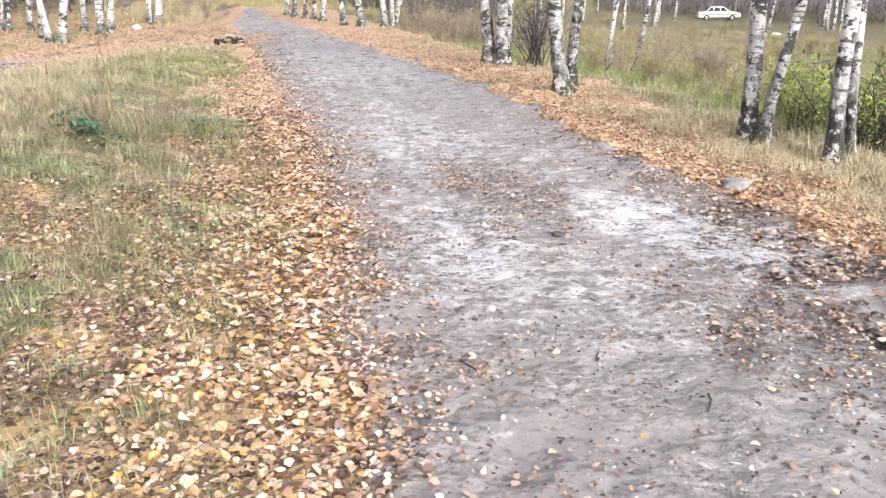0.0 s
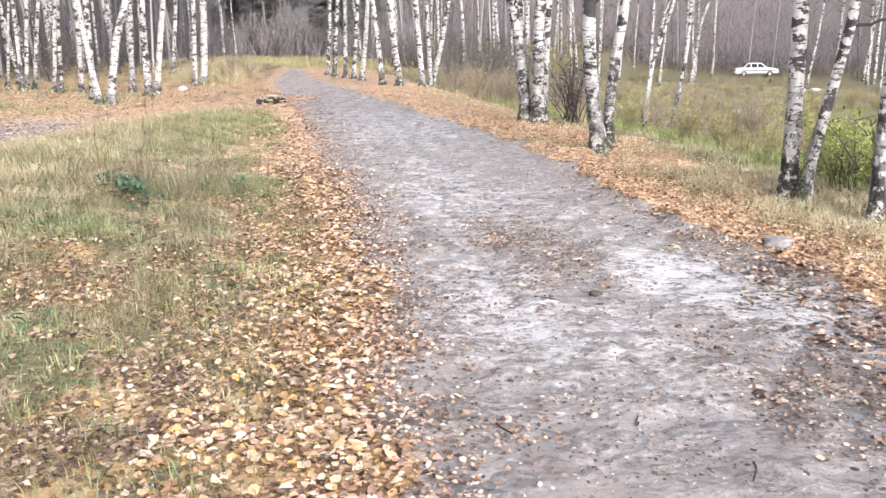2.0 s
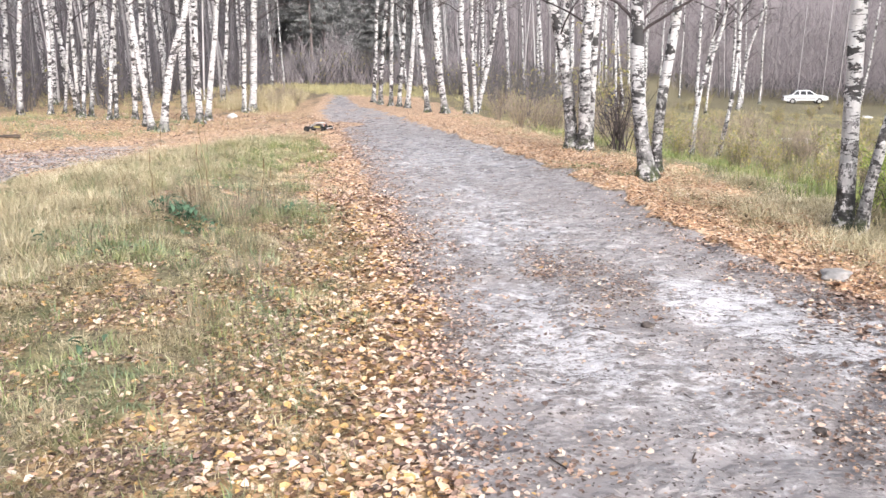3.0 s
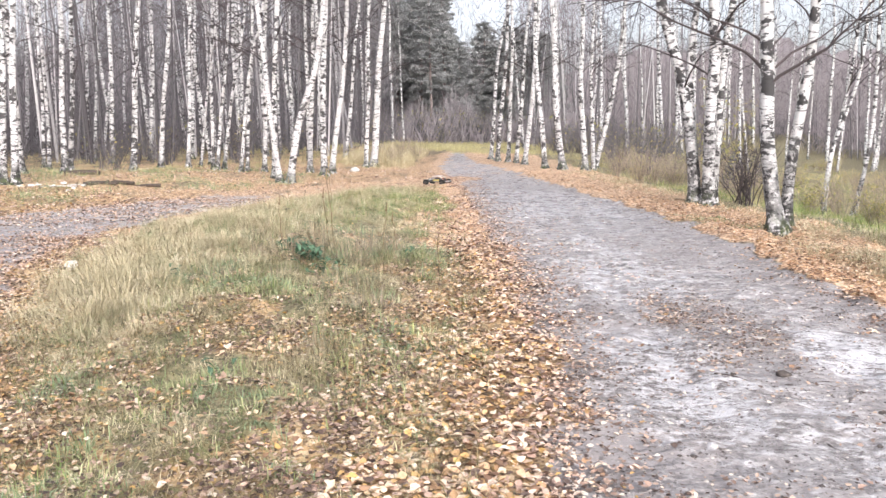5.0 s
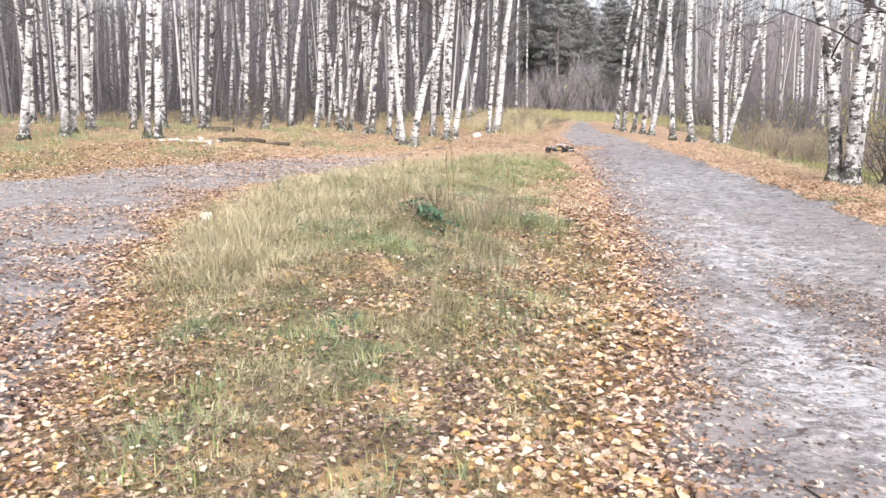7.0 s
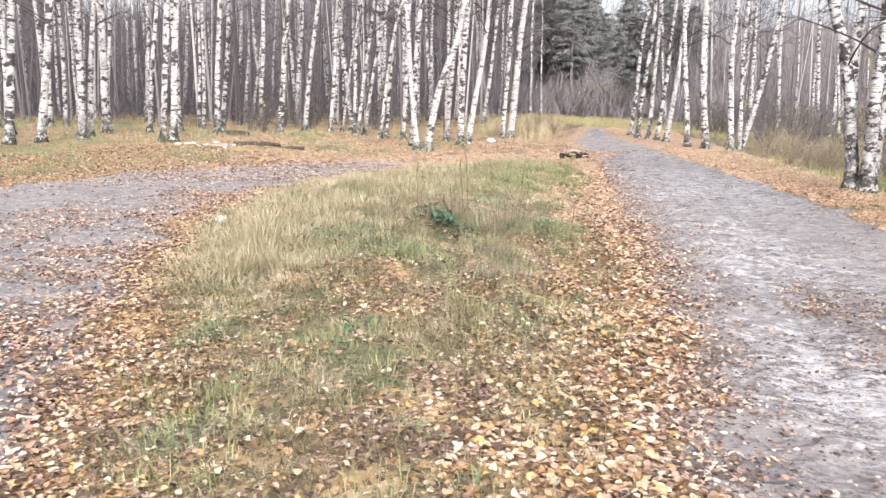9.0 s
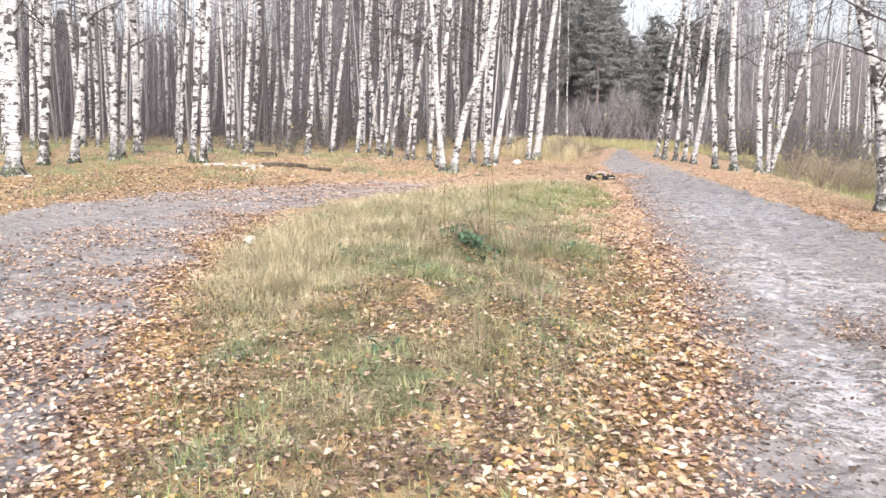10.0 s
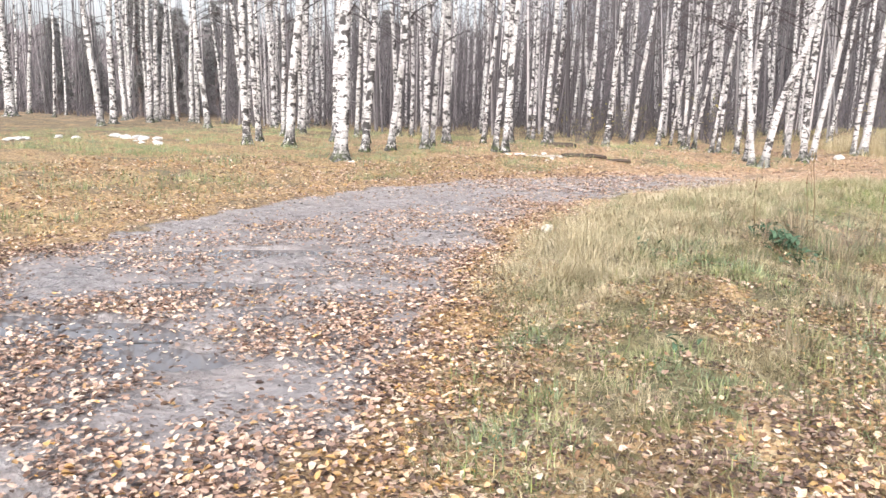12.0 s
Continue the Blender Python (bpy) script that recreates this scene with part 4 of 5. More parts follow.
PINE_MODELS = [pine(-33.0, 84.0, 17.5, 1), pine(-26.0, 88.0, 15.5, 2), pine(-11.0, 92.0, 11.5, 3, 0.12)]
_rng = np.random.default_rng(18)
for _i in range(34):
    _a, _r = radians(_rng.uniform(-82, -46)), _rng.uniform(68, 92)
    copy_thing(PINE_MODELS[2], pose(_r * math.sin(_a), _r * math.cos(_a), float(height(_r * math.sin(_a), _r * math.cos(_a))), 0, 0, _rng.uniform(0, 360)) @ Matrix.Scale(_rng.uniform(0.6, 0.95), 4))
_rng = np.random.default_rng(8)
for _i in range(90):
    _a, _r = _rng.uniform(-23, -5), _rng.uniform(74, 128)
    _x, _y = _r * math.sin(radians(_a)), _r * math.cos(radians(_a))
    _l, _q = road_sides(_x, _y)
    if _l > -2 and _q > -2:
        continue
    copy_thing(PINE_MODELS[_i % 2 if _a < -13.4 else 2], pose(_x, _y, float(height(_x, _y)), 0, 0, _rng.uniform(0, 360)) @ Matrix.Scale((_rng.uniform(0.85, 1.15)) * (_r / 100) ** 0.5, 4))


# brush and thin birches before the pines, and birches beyond the meadow
def plant_far_edge():
    rng = np.random.default_rng(61)
    source = WOOD_BIRCHES
    n = 0
    for _ in range(800):
        a, r = radians(rng.uniform(1.0, 26.0)), rng.uniform(58, 96)
        x, y = r * math.sin(a), r * math.cos(a)
        if road_sides(x, y)[1] > -6 or not free_spot(x, y, 1.5) or abs(a - math.atan2(28.0, 86.3)) < radians(2.0) and r < 95:
            continue
        TREE_SPOTS.append((x, y))
        copy_thing(source[n % len(source)], pose(x, y, float(height(x, y)), rng.normal(0, 2.5), rng.normal(0, 2.5), rng.uniform(0, 360)) @ Matrix.Scale(rng.uniform(1.0, 1.4), 4))
        n += 1
        if n >= 24:
            break


plant_far_edge()
# ---- fallen leaves and grass ----
def leaves_mesh(name, x, y, size, material, rng, lift=0.006):
    n = len(x)
    z = height(x, y) + lift + 0.032 * rng.random(n) ** 1.5
    outline = np.array([(0, 0, 0), (-0.36, 0.30, 0.10), (-0.27, 0.66, 0.12), (0, 1.0, 0.02), (0.27, 0.66, 0.12), (0.36, 0.30, 0.10), (0, 0.45, -0.02)])
    p = outline[None] * size[:, None, None] * np.array([1, 1, 1.0])
    p[:, :, 0] *= rng.uniform(0.75, 1.25, n)[:, None]
    p[:, :, 2] *= rng.uniform(-1.4, 2.6, n)[:, None]
    p[:, :, 1] -= 0.45 * size[:, None]
    tilt, roll, turn = np.abs(rng.normal(0, 0.24, n)), rng.normal(0, 0.22, n), rng.uniform(0, 2 * math.pi, n)
    for ax, (i, j), ang in ((0, (1, 2), tilt), (1, (2, 0), roll), (2, (0, 1), turn)):
        c, s = np.cos(ang)[:, None], np.sin(ang)[:, None]
        a, b = p[:, :, i].copy(), p[:, :, j].copy()
        p[:, :, i], p[:, :, j] = a * c - b * s, a * s + b * c
    p += np.stack([x, y, z], -1)[:, None]
    k = np.arange(n)[:, None] * 7
    f = np.concatenate([k + np.array([0, 6, 3, 2, 1]), k + np.array([0, 5, 4, 3, 6])])
    return mesh_of(name, p, [f], material)


def strew(rng, lo_x, hi_x, lo_y, hi_y, per_m2):
    n = int((hi_x - lo_x) * (hi_y - lo_y) * per_m2)
    return rng.uniform(lo_x, hi_x, n), rng.uniform(lo_y, hi_y, n)


def lay_leaves():
    rng = np.random.default_rng(77)
    xs, ys = [], []
    for zone in ((-9, 6, -6, 1.0, 700), (-8.6, 4.5, 1.0, 6.5, 3300), (-8.6, 4.5, 6.5, 10, 2300), (-16, -8.6, 1.0, 10, 420), (-14, 5, 10, 16, 620), (-18, 5, 16, 26, 150)):
        x, y = strew(rng, *zone)
        xs.append(x), ys.append(y)
    x, y = np.concatenate(xs), np.concatenate(ys)
    road, leaf, green, sheen, wet, tawny = land_use(x, y)
    keep = rng.random(len(x)) < np.clip(leaf, 0.0, 1.0) ** 1.2 * (0.75 + 0.4 * wave(x, y, 0.7, 31.0))
    # leaves blown from the strip onto the road's edge, thinning inwards
    ex, ey = strew(rng, -6.5, 1.6, 4.0, 24.0, 700)
    into = road_sides(ex, ey)[0]
    blown = (into > 0) & (rng.random(len(ex)) < (0.55 + 0.3 * ease((ey - 7.0) / 4.0)) * np.exp(-into / (0.26 + 0.16 * wave(ex, ey, 0.9, 35.0) + 0.012 * ey)))
    x, y, road, tawny = (np.concatenate([a[keep], b[blown]]) for a, b in zip((x, y, road, tawny), (ex, ey, *(land_use(ex, ey)[i] for i in (0, 5)))))
    far = np.hypot(x, y)
    size = (0.018 + 0.039 * rng.random(len(x))) * (1 + 0.02 * np.clip(far - 8, 0, 20))
    left, right = road_sides(x, y)
    track, side = track_field(x, y)
    inside = np.minimum(left, right)
    isle = (side < 0) & (left < 0) & (track < 0) & (y < 18.5)
    rim = (side > 0) & (np.abs(track) < 0.3) & (y < 6.5)
    chance = rng.random(len(x))
    muddy = chance < np.where(inside > 0.1, np.clip(0.55 + 0.5 * inside - 0.32 * (left < right) * ease((y - 4.0) / 3.0), 0, 0.93), np.where(rim, 0.6, np.where((right < 0) & (right > -0.45), 0.40 - 0.035 * np.clip(y, 0, 11), np.where(isle & (left < -0.9), 0.62 - 0.32 * (track > -0.7) + 0.14 * (y < 3.6) + 0.18 * wave(x, y, 0.7, 33.0), 0.10))))
    size = np.where(muddy, size * np.where(inside > 0.08, np.where((right < 0.9) & (y < 5.5), 0.95, 0.52), 0.85), size)
    size = np.where(track > 0, size * 0.85, np.where(isle & (left < -0.9), size * 0.85, np.where((inside > 0) & ~muddy, size * 0.75, size)))
    size = np.where(right < -0.05, size * 0.78, size)
    edge = np.where(track > -0.12, 0.85, (0.85 - (0.62 - 0.4 * ease((y - 6.5) / 3.0)) * ease((-left + 0.15 - 0.12 * wave(x, y, 0.8, 34.0)) / 0.45)) * (right > 0))
    pink = ~muddy & (rng.random(len(x)) < edge)
    red = ~muddy & ~pink & (rng.random(len(x)) < 0.10 + 0.80 * tawny)
    pale = ~muddy & ~red & ~pink
    for mask, name, mat, label in ((pale, "pale_fallen_leaves", LEAF_PALE, "golden and cream fallen birch leaves"), (red, "russet_fallen_leaves", LEAF_RED, "russet and orange fallen leaves"),
                                   (pink, "damp_fallen_leaves", LEAF_PINK, "damp pinkish brown leaves along road and track"), (muddy, "muddy_fallen_leaves", LEAF_BROWN, "trodden brown leaves in the mud")):
        tagged(new(name, leaves_mesh(name, x[mask], y[mask], size[mask], mat, rng)), label, "fallen leaves", kind="stuff")


lay_leaves()


def blades_mesh(name, x, y, long, wide, material, rng, droop=0.5, away=None):
    """Grass blades. away: the way in which each one leans."""
    n = len(x)
    z = height(x, y) - 0.01
    a = rng.uniform(0, 2 * math.pi, n) if away is None else away + rng.normal(0, 0.5, n)
    out = np.stack([np.cos(a), np.sin(a), 0 * a], -1)
    side = np.stack([-np.sin(a), np.cos(a), 0 * a], -1) * (wide / 2)[:, None]
    lean = np.clip(np.abs(rng.normal(droop, 0.45, n)), 0.05, 1.95)[:, None]
    p = np.stack([x, y, z], -1)
    up = np.array([0, 0, 1.0])
    mid = p + long[:, None] * (0.55 * up * (1 - 0.2 * lean) + 0.25 * lean * out)
    tip = p + long[:, None] * (up * (1 - 0.47 * lean) + 0.78 * lean * out)
    v = np.stack([p - side, p + side, mid + 0.8 * side, mid - 0.8 * side, tip], 1)
    k = np.arange(n)[:, None] * 5
    return mesh_of(name, v, [k + np.array([0, 1, 2, 3]), k + np.array([3, 2, 4])], material)


def clumped(rng, x, y, spread, k):
    """k places round each of the given ones."""
    dx, dy = rng.normal(0, spread, len(x) * k), rng.normal(0, spread, len(x) * k)
    return np.repeat(x, k) + dx, np.repeat(y, k) + dy, np.arctan2(dy, dx), np.repeat(rng.uniform(0.45, 1.45, len(x)), k)


def grow_grass():
    rng = np.random.default_rng(55)

    def isle_inside(x, y):
        left, right = road_sides(x, y)
        track, side = track_field(x, y)
        return np.where((side < 0) & (left < 0) & (y < 18.5), np.minimum(-track, -left), -1.0)

    # island: dry tufts, tallest along its outer half
    x, y = strew(rng, -9, 0, 1.8, 18.5, 46)
    d = isle_inside(x, y)
    near = ease((y - 1.2 + 0.1 * x) / 1.2)
    ridge = np.clip(spot(x, y, -4.6, 6.2, 1.1, 3.6, 22) + 0.5 * spot(x, y, -5.9, 10.5, 1.6, 3.0, 20) + 1.6 * spot(x, y, -1.95, 5.5, 0.85, 2.0, 10) + 0.9 * spot(x, y, -2.7, 9.8, 1.2, 2.6, 15), 0, 1)
    keep = (d > 0.35) & (rng.random(len(x)) < np.clip(0.12 + 0.22 * near + 0.75 * wave(x, y, 0.62, 14.0) + 1.1 * ridge, 0.02, 1) * ease((d - 0.3) / 0.5)) & (np.hypot(x + 5.75, y - 7.2) > 0.42)
    x, y, away, lush = clumped(rng, x[keep], y[keep], 0.06, 72)
    tall = 0.42 + 1.0 * ease((-(x + 2.2) - 0.05 * y) / 2.5) * ease((y - 3.6) / 2.0)
    tall = tall + 1.0 * spot(x, y, -4.7, 5.9, 1.3, 3.0, 25)
    tagged(new("dry_grass", blades_mesh("dry_grass", x, y, rng.uniform(0.07, 0.24, len(x)) * lush * tall, rng.uniform(0.0022, 0.0048, len(x)), STRAW, rng, 1.4, away + rng.normal(0, 1.2, len(x)))),
           "straw-coloured dry grass on the island between road and track", "grass", kind="stuff")
    x, y = [np.concatenate(q) for q in zip(strew(rng, -9, 0, 1.8, 18.5, 62), strew(rng, -7, 0, 1.8, 9.0, 70))]
    d = isle_inside(x, y)
    green = sum(spot(x, y, *q) for q in ((-4.2, 6.6, 0.9, 0.7), (-2.4, 8.3, 0.8, 1.0), (-3.1, 6.1, 1.0, 0.6), (-2.25, 3.7, 0.6, 0.5), (-1.7, 4.7, 0.5, 0.9), (-2.2, 2.4, 0.45, 0.35), (-3.2, 3.9, 0.7, 0.8), (-5.2, 10.4, 1.5, 2.4), (-2.7, 2.7, 0.8, 0.6), (-4.0, 4.9, 0.5, 1.0)))
    lawn = np.clip(-0.05 + 0.44 * wave(x, y, 0.55, 17.0) + 1.0 * green + 0.9 * spot(x, y, -4.2, 14.5, 2.5, 4.0), 0.03, 1)
    keep = (d > 0.45) & (rng.random(len(x)) < lawn)
    x, y, away, lush = clumped(rng, x[keep], y[keep], 0.06, 30)
    fresh = rng.random(len(x)) < 1.6 * spot(x, y, -4.2, 14.5, 2.5, 4.0) * 0.42 + 0.05
    tagged(new("fresh_grass", blades_mesh("fresh_grass", x[fresh], y[fresh], rng.uniform(0.08, 0.2, fresh.sum()), rng.uniform(0.003, 0.006, fresh.sum()), LUSH, rng, 0.8, away[fresh])),
           "fresh green grass at the far end of the island", "grass", kind="stuff")
    x, y, away, lush = x[~fresh], y[~fresh], away[~fresh], lush[~fresh]
    tagged(new("green_grass", blades_mesh("green_grass", x, y, rng.uniform(0.06, 0.20, len(x)) * lush * (0.6 + 0.4 * ease((y - 4.0) / 3.0)), rng.uniform(0.003, 0.007, len(x)), SWARD, rng, 1.1, away + rng.normal(0, 0.7, len(x)))),
           "olive green autumn grass on the island", "grass", kind="stuff")
    # rank brown and dark green herbs round the weeds
    x, y = strew(rng, -6.5, -0.8, 4.5, 11.5, 40)
    rank = 1.3 * spot(x, y, -3.2, 8.0, 1.2, 1.0) + 0.7 * spot(x, y, -3.6, 6.3, 1.7, 0.7, 15) + 0.5 * spot(x, y, -5.2, 9.6, 1.4, 1.4) + 0.4 * spot(x, y, -2.2, 5.2, 0.8, 0.9)
    keep = rng.random(len(x)) < 0.85 * rank * (0.55 + 0.65 * wave(x, y, 0.8, 53.0))
    x, y, away, lush = clumped(rng, x[keep], y[keep], 0.06, 46)
    lush = lush * (0.8 + 1.1 * np.sqrt(spot(x, y, -3.2, 8.0, 1.3, 1.0)))
    tagged(new("rank_grass", blades_mesh("rank_grass", x, y, rng.uniform(0.10, 0.30, len(x)) * lush, rng.uniform(0.003, 0.007, len(x)), RANK, rng, 0.85, away)),
           "rank dark herbs and withered grass round the weeds", "grass", kind="stuff")
    # matted dead blades lying between the tufts
    x, y = [np.concatenate(q) for q in zip(strew(rng, -9, 0, 1.6, 18.5, 1500), strew(rng, -6.5, 0, 1.8, 8.0, 1500))]
    d = isle_inside(x, y)
    keep = (d > 0.3) & (rng.random(len(x)) < (0.42 + 0.55 * wave(x, y, 0.8, 19.0)) * np.where(y > 9, 0.22, 0.8))
    x, y = x[keep], y[keep]
    tagged(new("matted_grass", blades_mesh("matted_grass", x, y, rng.uniform(0.05, 0.17, len(x)), rng.uniform(0.002, 0.0045, len(x)), MAT, rng, 1.35)),
           "matted dead grass lying on the island", "grass", kind="stuff")
    x, y = strew(rng, 0, 2.2, 10.6, 13.6, 60)
    keep = rng.random(len(x)) < 1.6 * np.sqrt(spot(x, y, 1.1, 12.1, 0.45, 1.3, 35)) * (0.6 + 0.5 * wave(x, y, 0.7, 57.0))
    x, y, away, lush = clumped(rng, x[keep], y[keep], 0.06, 26)
    tagged(new("moss", blades_mesh("moss", x, y, rng.uniform(0.03, 0.07, len(x)), rng.uniform(0.005, 0.009, len(x)), SWARD, rng, 0.9, away)),
           "dark green moss and short grass on the road's margin", "moss", kind="stuff")
    # right verge: straw, then green grass on the slope
    x, y = [np.concatenate(q) for q in zip(strew(rng, -4, 9, 3, 26, 34), strew(rng, 1, 5, 2.5, 9.5, 110))]
    r = -road_sides(x, y)[1]
    keep = (r > 0.3) & (r < 2.4) & (rng.random(len(x)) < ease((r - 0.02 - 0.05 * y) / 0.5) * (0.75 + 0.3 * wave(x, y, 1.2, 3.0)) * np.where(y > 12, 0.5, 1.0))
    x, y, away, lush = clumped(rng, x[keep], y[keep], 0.08, 26)
    tagged(new("verge_grass", blades_mesh("verge_grass", x, y, rng.uniform(0.07, 0.22, len(x)) * lush, rng.uniform(0.003, 0.006, len(x)), STRAW, rng, 1.35, away)),
           "flattened straw-coloured grass on the road's verge", "grass", kind="stuff")
    x, y = strew(rng, 0, 22, 5, 40, 20)
    r = -road_sides(x, y)[1]
    keep = (r > 1.7) & (rng.random(len(x)) < ease((r - 1.7) / 0.8) * np.clip(0.62 + 0.6 * wave(x, y, 3.1, 23.0), 0.1, 1) * np.where(y > 17, 0.32, 0.75))
    x, y, away, lush = clumped(rng, x[keep], y[keep], 0.10, 18)
    tagged(new("slope_grass", blades_mesh("slope_grass", x, y, rng.uniform(0.10, 0.34, len(x)) * lush, rng.uniform(0.004, 0.009, len(x)), LUSH, rng, 0.95, away + rng.normal(0, 0.8, len(x)))),
           "bright green grass on the damp slope beside the road", "grass", kind="stuff")
    x, y = strew(rng, 1, 26, 14, 60, 7)
    r = -road_sides(x, y)[1]
    keep = (r > 3.0) & (rng.random(len(x)) < 0.35 + 0.6 * wave(x, y, 4.0, 43.0))
    x, y, away, lush = clumped(rng, x[keep], y[keep], 0.16, 14)
    tagged(new("meadow_grass", blades_mesh("meadow_grass", x, y, rng.uniform(0.08, 0.26, len(x)) * lush, rng.uniform(0.006, 0.012, len(x)), MEADOW, rng, 0.7, away)),
           "brown and olive rough grass of the damp meadow", "grass", kind="stuff")
    # left bank
    x, y = strew(rng, -30, -6, 1, 24, 26)
    track, side = track_field(x, y)
    keep = (side > 0) & (track < -0.8) & (rng.random(len(x)) < np.clip(0.22 + 0.6 * wave(x, y, 3.5, 29.0) + 0.4 * spot(x, y, -12.0, 6.2, 2.2, 1.5, 30) + 1.2 * spot(x, y, -20.0, 8.0, 4.0, 2.0, 20) + 0.9 * spot(x, y, -13.5, 13.5, 3.5, 1.2, 40), 0.03, 1))
    x, y, away, lush = clumped(rng, x[keep], y[keep], 0.12, 16)
    tagged(new("bank_grass", blades_mesh("bank_grass", x, y, rng.uniform(0.06, 0.20, len(x)) * lush, rng.uniform(0.004, 0.008, len(x)), SWARD, rng, 0.6, away)),
           "thin grass among leaves under the birches", "grass", kind="stuff")
    x, y = strew(rng, -22, -4, 42, 74, 6)
    x, y, away, lush = clumped(rng, x, y, 0.2, 10)
    tagged(new("clearing_grass", blades_mesh("clearing_grass", x, y, rng.uniform(0.10, 0.30, len(x)) * lush, rng.uniform(0.008, 0.016, len(x)), MEADOW, rng, 0.6, away)),
           "yellow-green grass where the road ends at the wood", "grass", kind="stuff")
    x, y = strew(rng, -14, -7, 27, 43, 14)
    left, right = road_sides(x, y)
    keep = (left < -0.9) & (rng.random(len(x)) < 1.5 * spot(x, y, -10.3, 34.5, 2.6, 8.0, 13))
    x, y, away, lush = clumped(rng, x[keep], y[keep], 0.13, 34)
    tagged(new("tall_dry_grass", blades_mesh("tall_dry_grass", x, y, rng.uniform(0.25, 0.6, len(x)) * lush, rng.uniform(0.005, 0.011, len(x)), STRAW, rng, 0.8, away)),
           "tall pale dry grass beside the road's far end", "grass", kind="stuff")
    # dry grass at the feet of the wood and at the road's end
    x, y = strew(rng, -34, 12, 17, 52, 6)
    left, right = road_sides(x, y)
    track, side = track_field(x, y)
    keep = ((left < -1.6) & (track < -5) | (right < -2.5)) & (rng.random(len(x)) < np.clip(0.35 + 0.6 * wave(x, y, 5.0, 37.0) + 2.0 * spot(x, y, -11.5, 36.0, 4.5, 11.0, 15), 0.05, 1))
    x, y, away, lush = clumped(rng, x[keep], y[keep], 0.15, 12)
    tagged(new("wood_edge_grass", blades_mesh("wood_edge_grass", x, y, rng.uniform(0.10, 0.34, len(x)) * lush, rng.uniform(0.005, 0.011, len(x)), MEADOW, rng, 0.9, away)),
           "dry pale grass at the edge of the wood", "grass", kind="stuff")


grow_grass()


# ---- shrubs ----
def shrub_model(seed, tall, stems, leaves, label, twig=None, group="shrubs", leafage=None, leaf=1.0):
    rng = np.random.default_rng(seed)
    root = new("shrub")
    tagged(root, label, "shrub", group)
    t = Tubes()
    spots = []
    for _ in range(stems):
        a, lean = rng.uniform(0, 2 * math.pi), rng.uniform(0.1, 0.75)
        high = tall * rng.uniform(0.55, 1.05)
        k = np.linspace(0, 1, 6)[:, None]
        base = np.array([rng.normal(0, 0.10), rng.normal(0, 0.10), -0.08])
        line = base + np.array([math.cos(a), math.sin(a), 0]) * lean * high * k ** 1.3 + np.array([0, 0, high]) * k + rng.normal(0, 0.02, (6, 3)) * k
        t.add(line, np.linspace(0.011, 0.003, 6), 4)
        for _ in range(7):
            s = rng.uniform(0.3, 1.0)
            p = np.array([np.interp(s, k[:, 0], line[:, m]) for m in range(3)])
            d = rng.normal(0, 1, 3) * np.array([1, 1, 0.5]) + np.array([0, 0, 0.7])
            q = np.linspace(0, 1, 3)[:, None]
            w = rng.uniform(0.12, 0.4) * tall * 0.4
            t.add(p + d * w * q, np.linspace(0.0055, 0.002, 3), 3)
            spots += [p + d * w * u for u in (0.35, 0.7, 1.0)]
    part("branchwork", t.mesh("branchwork", twig or DARK_TWIG), root)
    if leaves:
        s = np.array(spots)
        s = s[rng.integers(0, len(s), leaves)] + rng.normal(0, 0.04, (leaves, 3))
        d, u = rng.normal(0, 1, (leaves, 3)), rng.normal(0, 1, (leaves, 3))
        size = leaf * rng.uniform(0.013, 0.032, leaves)[:, None]
        v = np.stack([s - d * size, s + u * size * 0.5, s + d * size, s - u * size * 0.5], 1)
        part("foliage", mesh_of("foliage", v, [np.arange(leaves)[:, None] * 4 + np.arange(4)], leafage or YELLOW_LEAF), root, "small green leaves" if leafage else "small yellowing leaves")
    return root


def set_at(root, x, y, turn=0.0, size=1.0):
    root.matrix_basis = pose(x, y, float(height(x, y)), 0, 0, turn) @ Matrix.Scale(size, 4)


